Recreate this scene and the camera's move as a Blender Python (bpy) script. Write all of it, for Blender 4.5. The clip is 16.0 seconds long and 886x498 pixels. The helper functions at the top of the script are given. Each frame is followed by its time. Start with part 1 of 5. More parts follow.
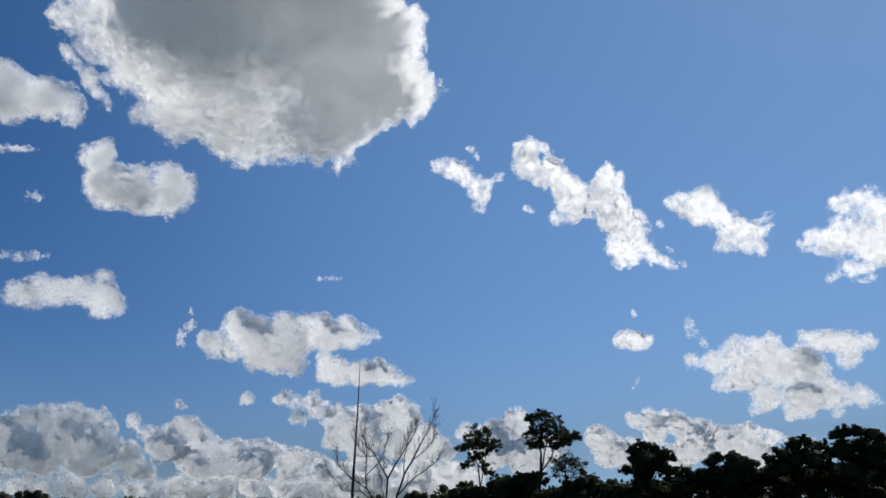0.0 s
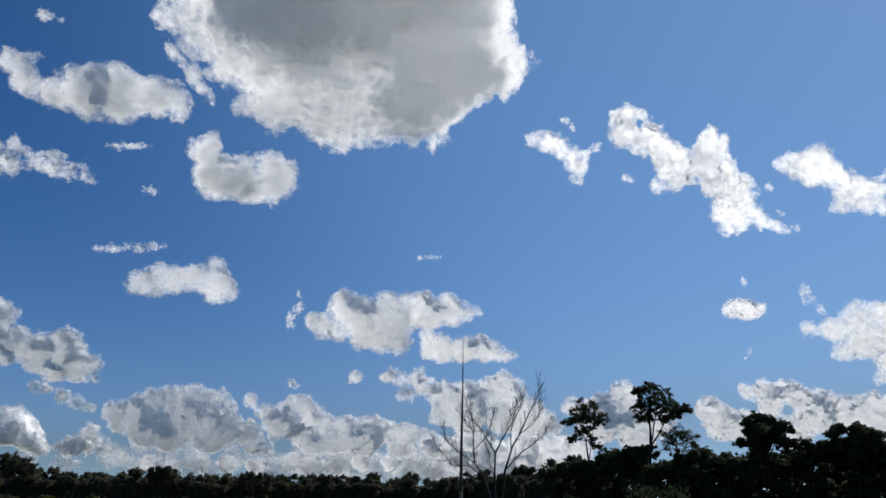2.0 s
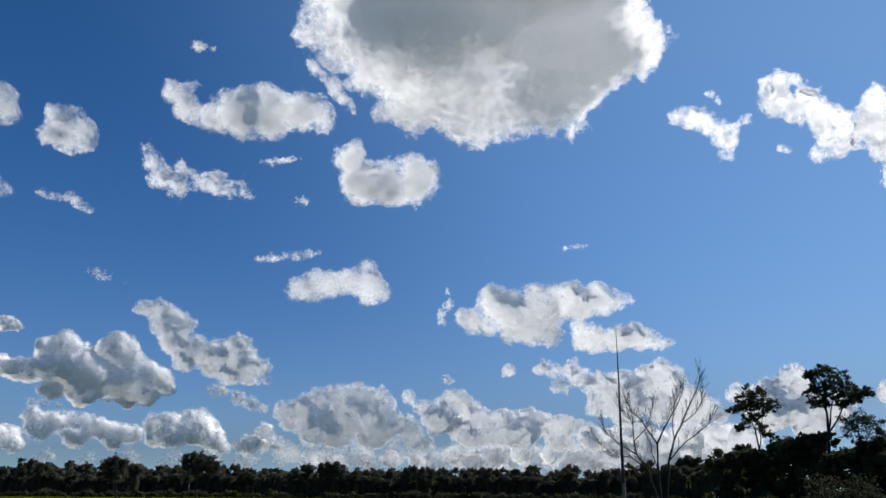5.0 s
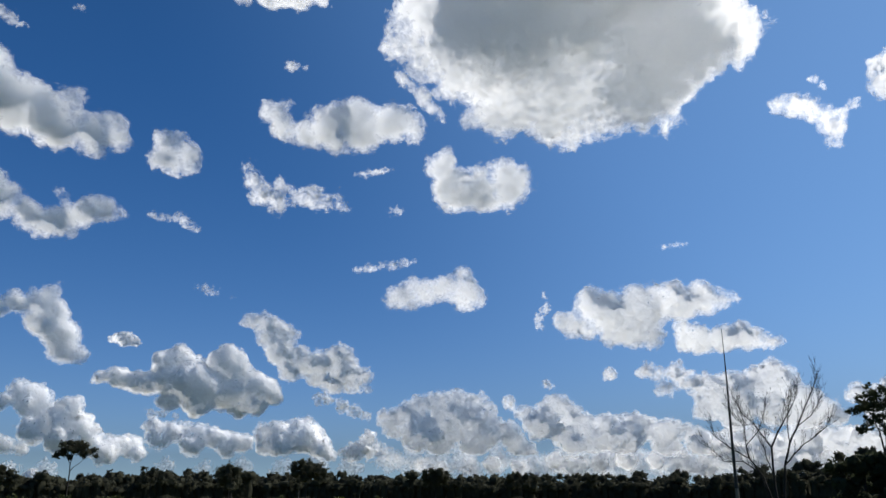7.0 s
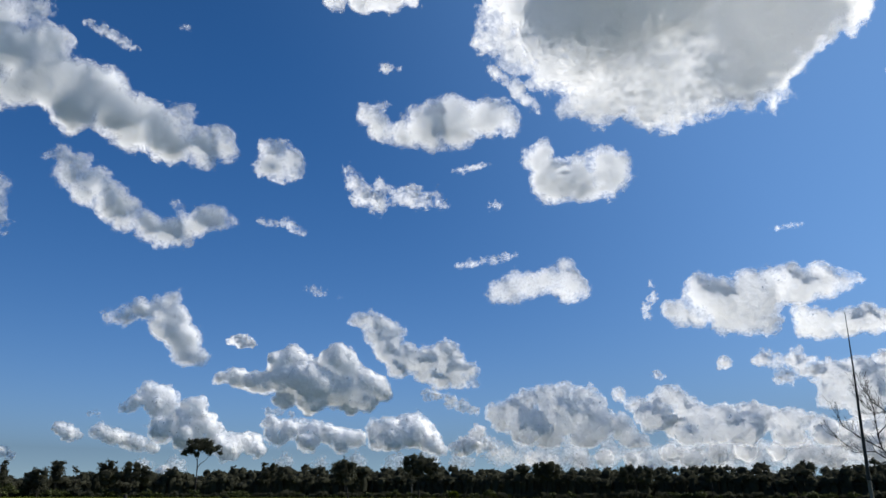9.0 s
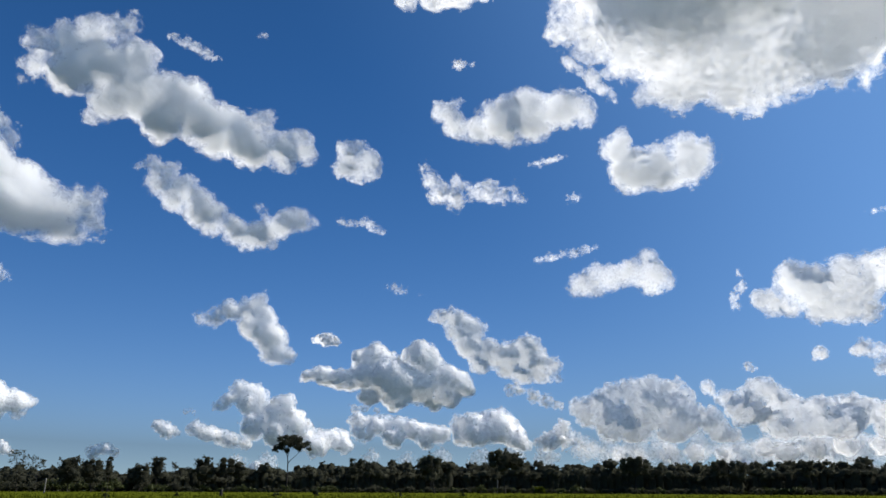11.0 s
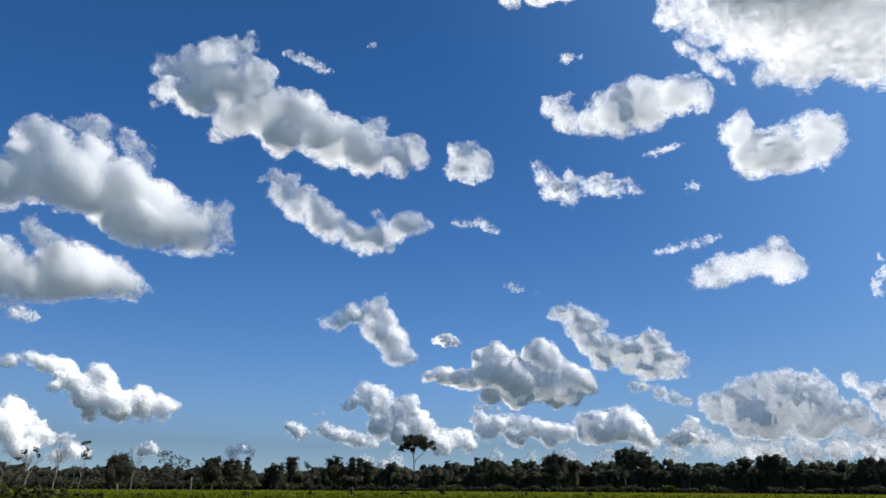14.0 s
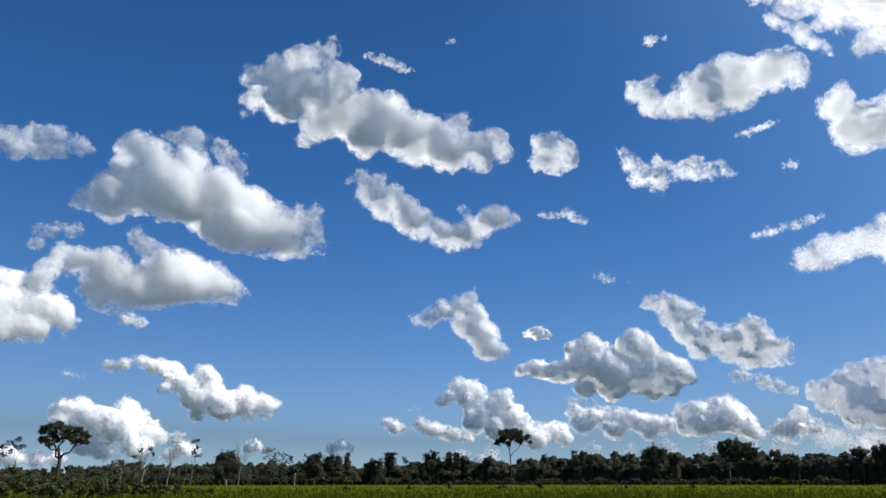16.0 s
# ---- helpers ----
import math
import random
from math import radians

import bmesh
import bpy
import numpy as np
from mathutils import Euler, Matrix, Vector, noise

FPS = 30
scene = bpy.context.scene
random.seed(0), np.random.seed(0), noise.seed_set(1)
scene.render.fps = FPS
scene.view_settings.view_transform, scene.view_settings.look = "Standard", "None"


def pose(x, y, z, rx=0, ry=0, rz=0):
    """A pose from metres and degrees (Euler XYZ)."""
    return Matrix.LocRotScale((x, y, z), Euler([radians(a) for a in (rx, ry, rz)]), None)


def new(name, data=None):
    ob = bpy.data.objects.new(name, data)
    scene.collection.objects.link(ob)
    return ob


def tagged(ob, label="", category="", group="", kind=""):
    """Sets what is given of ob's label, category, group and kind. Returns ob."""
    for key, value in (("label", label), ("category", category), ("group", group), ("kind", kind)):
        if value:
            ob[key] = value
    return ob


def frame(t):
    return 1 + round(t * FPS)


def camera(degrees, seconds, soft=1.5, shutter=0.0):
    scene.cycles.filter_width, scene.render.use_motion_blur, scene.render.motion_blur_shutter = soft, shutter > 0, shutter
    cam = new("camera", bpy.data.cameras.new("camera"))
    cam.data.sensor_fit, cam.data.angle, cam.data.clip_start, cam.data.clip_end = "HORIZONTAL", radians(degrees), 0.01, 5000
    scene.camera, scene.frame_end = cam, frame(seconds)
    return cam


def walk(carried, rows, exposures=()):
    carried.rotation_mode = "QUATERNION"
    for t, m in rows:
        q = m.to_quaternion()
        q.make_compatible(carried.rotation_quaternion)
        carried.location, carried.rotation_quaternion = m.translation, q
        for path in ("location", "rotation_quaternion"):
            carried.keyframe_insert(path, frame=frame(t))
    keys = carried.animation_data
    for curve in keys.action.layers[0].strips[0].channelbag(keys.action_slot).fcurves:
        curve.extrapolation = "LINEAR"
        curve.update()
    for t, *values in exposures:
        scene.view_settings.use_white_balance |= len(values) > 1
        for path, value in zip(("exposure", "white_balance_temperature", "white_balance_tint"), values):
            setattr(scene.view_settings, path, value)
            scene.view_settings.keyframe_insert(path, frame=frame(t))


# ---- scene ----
LENS = 59.77
EYE = (0.0, 0.0, 1.7)
# seconds, turn to the left, tilt up and lean of the camera in degrees
PATH = [
    (0.0, -5.867, 20.166, 0.609),
    (0.5, -3.451, 19.698, 0.495),
    (1.0, -1.347, 19.132, 0.566),
    (1.5, 0.275, 18.681, 0.714),
    (2.0, 1.842, 18.327, 0.733),
    (2.5, 3.499, 18.020, 0.823),
    (3.0, 5.357, 17.758, 0.911),
    (3.5, 7.245, 17.567, 0.715),
    (4.0, 9.228, 17.510, 0.663),
    (6.5, 18.625, 18.155, 0.180),
    (7.0, 20.461, 18.108, 0.364),
    (7.5, 22.484, 18.038, 0.563),
    (8.0, 24.536, 17.956, 0.690),
    (8.5, 26.570, 17.808, 0.500),
    (9.0, 28.313, 17.660, 0.172),
    (11.5, 35.945, 17.269, 0.411),
    (12.0, 37.503, 17.237, 0.542),
    (12.5, 39.029, 17.232, 0.810),
    (13.0, 40.506, 17.196, 0.883),
    (13.5, 41.955, 17.143, 0.649),
    (14.0, 43.354, 17.198, 0.378),
    (14.5, 44.907, 17.261, 0.304),
    (15.0, 46.693, 17.103, 0.098),
    (15.5, 48.463, 16.929, 0.285),
    (16.0, 50.140, 16.772, -0.046),
]
cam = camera(LENS, 16.0)
walk(cam, [(t, pose(*EYE, 0, 0, turn) @ pose(0, 0, 0, 90 + tilt) @ pose(0, 0, 0, 0, 0, lean)) for t, turn, tilt, lean in PATH],
     exposures=[(0.0, 0.24), (4.0, 0.42), (8.0, 0.57), (12.0, 0.75), (16.0, 0.84)])

# ---- light ----
SUN_TURN, SUN_HEIGHT = -44.0, 43.0      # degrees to the left of north, and above the horizon
world = bpy.data.worlds.new("sky")
scene.world = world
world.use_nodes = True
nodes, links = world.node_tree.nodes, world.node_tree.links
sky = nodes.new("ShaderNodeTexSky")
sky.sky_type = "NISHITA"
sky.sun_disc = False
sky.sun_elevation, sky.sun_rotation = radians(SUN_HEIGHT), radians(-SUN_TURN)
sky.air_density, sky.dust_density, sky.ozone_density, sky.altitude = 0.7, 1.8, 2.0, 5000
vivid = nodes.new("ShaderNodeHueSaturation")
bright = nodes.new("ShaderNodeRGBToBW")
links.new(sky.outputs[0], bright.inputs[0])
for socket, least, most in (("Saturation", 1.25, 0.95), ("Value", 1.2, 0.44), ("Hue", 0.500, 0.488)):     # deep blue overhead, milky towards the horizon
    share = nodes.new("ShaderNodeMapRange")
    share.inputs["From Min"].default_value, share.inputs["From Max"].default_value = 0.8, 4.0
    share.inputs["To Min"].default_value, share.inputs["To Max"].default_value = least, most
    links.new(bright.outputs[0], share.inputs["Value"])
    links.new(share.outputs[0], vivid.inputs[socket])
links.new(sky.outputs[0], vivid.inputs["Color"])
# the glare round the sun
way = nodes.new("ShaderNodeTexCoord")
nearness = nodes.new("ShaderNodeVectorMath"); nearness.operation = "DOT_PRODUCT"
a, e = radians(SUN_TURN), radians(SUN_HEIGHT)
nearness.inputs[1].default_value = (-math.sin(a) * math.cos(e), math.cos(a) * math.cos(e), math.sin(e))
links.new(way.outputs["Generated"], nearness.inputs[0])
glare = nodes.new("ShaderNodeMapRange"); glare.interpolation_type = "SMOOTHSTEP"
glare.inputs["From Min"].default_value, glare.inputs["From Max"].default_value = 0.35, 1.05
glare.inputs["To Min"].default_value, glare.inputs["To Max"].default_value = 0.0, 1.0
links.new(nearness.outputs["Value"], glare.inputs["Value"])
aureole = nodes.new("ShaderNodeVectorMath"); aureole.operation = "MULTIPLY_ADD"
aureole.inputs[1].default_value = (0.72, 1.15, 1.62)
reach = nodes.new("ShaderNodeMapRange")                 # the sky brightens towards the sun
reach.inputs["From Min"].default_value, reach.inputs["From Max"].default_value = -0.3, 1.0
links.new(nearness.outputs["Value"], reach.inputs["Value"])
side = nodes.new("ShaderNodeValToRGB")
side.color_ramp.interpolation = "B_SPLINE"
for place, value in ((0.0, 0.84), (0.31, 0.98), (0.6, 0.91), (0.78, 0.98), (0.93, 1.25)):
    step = side.color_ramp.elements[0] if place == 0 else side.color_ramp.elements.new(place)
    step.color = (value, value, value, 1)
side.color_ramp.elements[-1].color = (1.3, 1.3, 1.3, 1)
links.new(reach.outputs[0], side.inputs[0])
sided = nodes.new("ShaderNodeVectorMath"); sided.operation = "SCALE"
links.new(vivid.outputs[0], sided.inputs[0]); links.new(side.outputs[0], sided.inputs["Scale"])
links.new(glare.outputs[0], aureole.inputs[0]); links.new(sided.outputs[0], aureole.inputs[2])
links.new(aureole.outputs[0], nodes["Background"].inputs[0])
nodes["Background"].inputs[1].default_value = 0.102

sun = new("sun", bpy.data.lights.new("sun", "SUN"))
sun.data.energy, sun.data.angle, sun.data.color = 3.95, radians(0.53), (1.0, 0.96, 0.9)
a, e = radians(SUN_TURN), radians(SUN_HEIGHT)
toward_sun = Vector((-math.sin(a) * math.cos(e), math.cos(a) * math.cos(e), math.sin(e)))
sun.matrix_world = Matrix.Translation((0, 0, 500)) @ toward_sun.to_track_quat("Z", "Y").to_matrix().to_4x4()

# ---- materials ----
DROPS = 1.7              # how widely a cloud's droplets throw the light


def material(name):
    m = bpy.data.materials.new(name)
    m.use_nodes = True
    m.node_tree.nodes.clear()
    return m, m.node_tree.nodes, m.node_tree.links


def node(nodes, kind, **values):
    n = nodes.new(kind)
    for key, value in values.items():
        n.inputs[key].default_value = value
    return n


def ramp(nodes, stops):
    n = nodes.new("ShaderNodeValToRGB")
    while len(n.color_ramp.elements) < len(stops):
        n.color_ramp.elements.new(0.5)
    for el, (at, colour) in zip(n.color_ramp.elements, stops):
        el.position, el.color = at, (*colour, 1)
    return n


def cloud_material():
    """White vapour: scatters light back and lets it through; thin parts are see-through."""
    m, n, l = material("cloud_vapour")
    out = n.new("ShaderNodeOutputMaterial")
    cover = n.new("ShaderNodeAttribute"); cover.attribute_name = "cover"
    where = n.new("ShaderNodeTexCoord")
    grain = node(n, "ShaderNodeTexNoise", Scale=0.06, Detail=6.0, Roughness=0.62, Distortion=0.6)
    l.new(where.outputs["Object"], grain.inputs["Vector"])
    reach = n.new("ShaderNodeAttribute"); reach.attribute_name = "reach"; reach.attribute_type = "OBJECT"
    # small rounded heads upon the heaps
    tight = n.new("ShaderNodeAttribute"); tight.attribute_name = "heads"; tight.attribute_type = "OBJECT"
    scaled = n.new("ShaderNodeVectorMath"); scaled.operation = "SCALE"
    l.new(where.outputs["Object"], scaled.inputs[0]); l.new(tight.outputs["Fac"], scaled.inputs["Scale"])
    stir = node(n, "ShaderNodeTexNoise", Scale=0.8, Detail=3.0)
    l.new(scaled.outputs[0], stir.inputs["Vector"])
    bent = n.new("ShaderNodeVectorMath"); bent.operation = "MULTIPLY_ADD"; bent.inputs[1].default_value = (1.1, 1.1, 1.1)
    l.new(stir.outputs["Color"], bent.inputs[0]); l.new(scaled.outputs[0], bent.inputs[2])
    domes = node(n, "ShaderNodeTexVoronoi", Scale=1.0, Detail=1.0, Roughness=0.55)
    l.new(bent.outputs[0], domes.inputs["Vector"])
    rise = n.new("ShaderNodeMath"); rise.operation = "DIVIDE"
    l.new(domes.outputs["Distance"], rise.inputs[0]); l.new(tight.outputs["Fac"], rise.inputs[1])
    relief = n.new("ShaderNodeAttribute"); relief.attribute_name = "relief"; relief.attribute_type = "OBJECT"
    heads = node(n, "ShaderNodeBump", Distance=0.55)
    heads.invert = True
    l.new(rise.outputs[0], heads.inputs["Height"]); l.new(relief.outputs["Fac"], heads.inputs["Strength"])
    deep = node(n, "ShaderNodeBsdfPrincipled", Roughness=1.0)
    l.new(heads.outputs[0], deep.inputs["Normal"])
    deep.subsurface_method = "RANDOM_WALK"
    deep.inputs["Base Color"].default_value = (0.99, 0.99, 0.99, 1)
    deep.inputs["Subsurface Weight"].default_value = 1.0
    deep.inputs["Subsurface Radius"].default_value = (1, 1, 1)
    deep.inputs["Subsurface Anisotropy"].default_value = 0.88
    deep.inputs["Specular IOR Level"].default_value = 0.0
    l.new(reach.outputs["Fac"], deep.inputs["Subsurface Scale"])
    # thin veils scatter light both ways
    back = node(n, "ShaderNodeBsdfDiffuse", Color=(0.99, 0.99, 0.99, 1))
    forth = node(n, "ShaderNodeBsdfTranslucent", Color=(0.99, 0.99, 0.99, 1))
    veil = n.new("ShaderNodeMixShader")
    share = n.new("ShaderNodeAttribute"); share.attribute_name = "through"; share.attribute_type = "OBJECT"
    l.new(share.outputs["Fac"], veil.inputs[0])
    # the droplets' faces point every way
    drops = n.new("ShaderNodeTexWhiteNoise")
    l.new(where.outputs["Object"], drops.inputs["Vector"])
    spread = n.new("ShaderNodeVectorMath"); spread.operation = "MULTIPLY_ADD"
    spread.inputs[1].default_value, spread.inputs[2].default_value = (DROPS,) * 3, (-DROPS / 2,) * 3
    l.new(drops.outputs["Color"], spread.inputs[0])
    face = n.new("ShaderNodeVectorMath"); face.operation = "ADD"
    l.new(heads.outputs[0], face.inputs[0]); l.new(spread.outputs[0], face.inputs[1])
    # light creeps round heaped vapour, on its way back as on its way through
    wrap = n.new("ShaderNodeAttribute"); wrap.attribute_name = "wrap"; wrap.attribute_type = "OBJECT"
    for lobe, sign in ((back, 1), (forth, -1)):
        round_ = n.new("ShaderNodeVectorMath"); round_.operation = "SCALE"
        round_.inputs[0].default_value = sign * toward_sun
        l.new(wrap.outputs["Fac"], round_.inputs["Scale"])
        turned = n.new("ShaderNodeVectorMath"); turned.operation = "ADD"
        l.new(face.outputs[0], turned.inputs[0]); l.new(round_.outputs[0], turned.inputs[1])
        facing = n.new("ShaderNodeVectorMath"); facing.operation = "NORMALIZE"
        l.new(turned.outputs[0], facing.inputs[0])
        l.new(facing.outputs[0], lobe.inputs["Normal"])
    l.new(back.outputs[0], veil.inputs[1]); l.new(forth.outputs[0], veil.inputs[2])
    solid = n.new("ShaderNodeAttribute"); solid.attribute_name = "solid"
    both = n.new("ShaderNodeMixShader")
    l.new(solid.outputs["Fac"], both.inputs[0]); l.new(veil.outputs[0], both.inputs[1]); l.new(deep.outputs[0], both.inputs[2])
    # thin parts break up into shreds
    shred = n.new("ShaderNodeMath"); shred.operation = "MULTIPLY_ADD"
    l.new(grain.outputs[0], shred.inputs[0]); shred.inputs[1].default_value = -1.7; shred.inputs[2].default_value = 0.28
    cut = n.new("ShaderNodeMath"); cut.operation = "MULTIPLY_ADD"; cut.use_clamp = True
    l.new(cover.outputs["Fac"], cut.inputs[0]); cut.inputs[1].default_value = 2.9
    l.new(shred.outputs[0], cut.inputs[2])
    clear = n.new("ShaderNodeBsdfTransparent")
    mix = n.new("ShaderNodeMixShader")
    l.new(cut.outputs[0], mix.inputs[0]); l.new(clear.outputs[0], mix.inputs[1]); l.new(both.outputs[0], mix.inputs[2])
    l.new(mix.outputs[0], out.inputs["Surface"])
    return m


def varied(name, dark, light, scale, rough=0.8, bump=0.3, fine=8.0, sheer=0.0, gloss=0.3):
    """Two-scale varied surface; sheer lets part of the light through (leaves)."""
    m, n, l = material(name)
    out = n.new("ShaderNodeOutputMaterial")
    where = n.new("ShaderNodeTexCoord")
    big = node(n, "ShaderNodeTexNoise", Scale=scale, Detail=3.0)
    small = node(n, "ShaderNodeTexNoise", Scale=scale * fine, Detail=5.0, Roughness=0.65)
    l.new(where.outputs["Object"], big.inputs["Vector"]); l.new(where.outputs["Object"], small.inputs["Vector"])
    add = n.new("ShaderNodeMath"); add.operation = "MULTIPLY_ADD"; add.inputs[1].default_value = 0.6
    half = n.new("ShaderNodeMath"); half.operation = "MULTIPLY"; half.inputs[1].default_value = 0.4
    l.new(small.outputs[0], half.inputs[0]); l.new(big.outputs[0], add.inputs[0]); l.new(half.outputs[0], add.inputs[2])
    col = ramp(n, [(0.3, dark), (0.7, light)])
    l.new(add.outputs[0], col.inputs[0])
    b = node(n, "ShaderNodeBsdfPrincipled", Roughness=rough)
    b.inputs["Specular IOR Level"].default_value = gloss
    l.new(col.outputs[0], b.inputs["Base Color"])
    if bump:
        bm_ = node(n, "ShaderNodeBump", Strength=bump, Distance=0.05)
        l.new(small.outputs[0], bm_.inputs["Height"]); l.new(bm_.outputs[0], b.inputs["Normal"])
    if sheer:
        t = n.new("ShaderNodeBsdfTranslucent")
        l.new(col.outputs[0], t.inputs[0])
        mix = n.new("ShaderNodeMixShader"); mix.inputs[0].default_value = sheer
        l.new(b.outputs[0], mix.inputs[1]); l.new(t.outputs[0], mix.inputs[2])
        l.new(mix.outputs[0], out.inputs["Surface"])
    else:
        l.new(b.outputs[0], out.inputs["Surface"])
    return m


VAPOUR = cloud_material()
def field_material():
    """Green pasture round the camera, dark woodland beyond it."""
    m = varied("grass", (0.042, 0.054, 0.004), (0.09, 0.098, 0.01), 0.06, 0.95, gloss=0.0)
    n, l = m.node_tree.nodes, m.node_tree.links
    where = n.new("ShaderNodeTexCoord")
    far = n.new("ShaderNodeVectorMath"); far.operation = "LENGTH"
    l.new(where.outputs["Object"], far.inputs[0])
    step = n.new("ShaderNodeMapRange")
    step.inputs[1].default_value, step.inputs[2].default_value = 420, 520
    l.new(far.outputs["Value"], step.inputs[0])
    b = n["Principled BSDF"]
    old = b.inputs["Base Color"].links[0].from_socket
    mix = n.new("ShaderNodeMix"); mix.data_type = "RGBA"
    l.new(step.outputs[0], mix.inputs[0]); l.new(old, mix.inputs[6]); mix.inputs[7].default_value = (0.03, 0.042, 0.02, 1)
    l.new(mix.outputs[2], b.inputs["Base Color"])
    return m


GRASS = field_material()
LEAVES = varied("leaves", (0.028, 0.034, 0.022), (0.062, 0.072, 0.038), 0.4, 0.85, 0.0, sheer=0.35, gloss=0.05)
# Distant foliage: paler and greyer than the near leaves, haze put into the colour.
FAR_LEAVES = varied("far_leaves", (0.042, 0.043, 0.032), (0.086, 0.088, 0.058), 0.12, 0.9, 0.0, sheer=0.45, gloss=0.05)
BARK = varied("bark", (0.015, 0.013, 0.011), (0.042, 0.036, 0.03), 1.5, 0.9)
DARK_BARK = varied("dark_bark", (0.012, 0.011, 0.01), (0.035, 0.03, 0.026), 2.0, 0.9)
GREY_BARK = varied("grey_bark", (0.1, 0.094, 0.085), (0.21, 0.2, 0.18), 1.2, 0.9)
SCRUB = varied("scrub", (0.03, 0.038, 0.01), (0.078, 0.09, 0.024), 0.3, 0.7, 0.0, sheer=0.25)
TUFTS = varied("grass_blades", (0.04, 0.054, 0.004), (0.088, 0.1, 0.01), 0.05, 0.95, 0.0, sheer=0.3, gloss=0.0)
POLE_BLACK = varied("dark_pole", (0.012, 0.012, 0.013), (0.03, 0.03, 0.03), 2.0, 0.45, 0.1)
bm = bmesh.new()
bmesh.ops.create_circle(bm, cap_ends=True, radius=4950, segments=96)
me = bpy.data.meshes.new("ground"); bm.to_mesh(me); bm.free()
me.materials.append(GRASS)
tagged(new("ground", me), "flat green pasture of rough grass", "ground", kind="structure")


# ---- clouds ----
LATTICE = np.random.default_rng(7).random((32, 32, 32)).astype(np.float32)


def vapour_noise(p):
    """Smooth noise from 0 to 1 at the places p (n, 3)."""
    i = np.floor(p).astype(np.int32)
    f = (p - i).astype(np.float32)
    f = f * f * (3 - 2 * f)
    i &= 31
    j = (i + 1) & 31
    x0, y0, z0 = i.T
    x1, y1, z1 = j.T
    fx, fy, fz = f.T
    def line(y, z):
        return LATTICE[x0, y, z] * (1 - fx) + LATTICE[x1, y, z] * fx
    return (line(y0, z0) * (1 - fy) + line(y1, z0) * fy) * (1 - fz) + (line(y0, z1) * (1 - fy) + line(y1, z1) * fy) * fz


CORNERS = np.array(list(np.ndindex(2, 2, 2)))
EDGES = [(a, b) for a in range(8) for b in range(a + 1, 8) if np.abs(CORNERS[a] - CORNERS[b]).sum() == 1]


def skin(field):
    """The surface where a sampled field passes zero: places in cells, and quads."""
    inside = field < 0
    n = np.array(field.shape)
    count = sum(inside[a:n[0] - 1 + a, b:n[1] - 1 + b, c:n[2] - 1 + c].astype(np.int8) for a, b, c in CORNERS)
    mask = (count > 0) & (count < 8)
    cells = np.argwhere(mask)
    number = np.full(mask.shape, -1, np.int32)
    number[mask] = np.arange(len(cells))
    values = np.stack([field[tuple((cells + c).T)] for c in CORNERS], 1)
    place, hits = np.zeros((len(cells), 3)), np.zeros(len(cells))
    for a, b in EDGES:
        va, vb = values[:, a], values[:, b]
        cross = (va < 0) != (vb < 0)
        t = np.where(cross, va / np.where(cross, va - vb, 1), 0)
        place += np.where(cross[:, None], CORNERS[a] + t[:, None] * (CORNERS[b] - CORNERS[a]), 0)
        hits += cross
    quads = []
    for axis in range(3):
        step = np.eye(3, dtype=int)[axis]
        e1, e2 = np.eye(3, dtype=int)[(axis + 1) % 3], np.eye(3, dtype=int)[(axis + 2) % 3]
        lo = inside[tuple(slice(0, n[k] - step[k]) for k in range(3))]
        hi = inside[tuple(slice(step[k], n[k]) for k in range(3))]
        at = np.argwhere(lo != hi)
        keep = np.all((at + step < n), 1) & (at @ e1 > 0) & (at @ e2 > 0) & (at @ e1 < n @ e1 - 1) & (at @ e2 < n @ e2 - 1)
        at = at[keep]
        q = np.stack([number[tuple((at - d).T)] for d in (0 * e1, e1, e1 + e2, e2)], 1)
        flip = ~lo[tuple(at.T)]
        q[flip] = q[flip][:, ::-1]
        quads.append(q)
    return cells + place / hits[:, None], np.concatenate(quads)


def vapour_mesh(name, spots, quads, cover, solid, ways):
    me = bpy.data.meshes.new(name)
    me.vertices.add(len(spots)); me.vertices.foreach_set("co", spots.astype(np.float32).ravel())
    me.loops.add(quads.size); me.loops.foreach_set("vertex_index", quads.astype(np.int32).ravel())
    me.polygons.add(len(quads)); me.polygons.foreach_set("loop_start", np.arange(0, quads.size, 4, dtype=np.int32))
    me.polygons.foreach_set("use_smooth", np.ones(len(quads), bool))
    for key, values in (("cover", cover), ("solid", solid)):
        me.attributes.new(key, "FLOAT", "POINT").data.foreach_set("value", values.astype(np.float32))
    me.update(calc_edges=True)
    me.normals_split_custom_set_from_vertices(ways.tolist())
    me.materials.append(VAPOUR)
    return me


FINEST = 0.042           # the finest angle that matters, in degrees


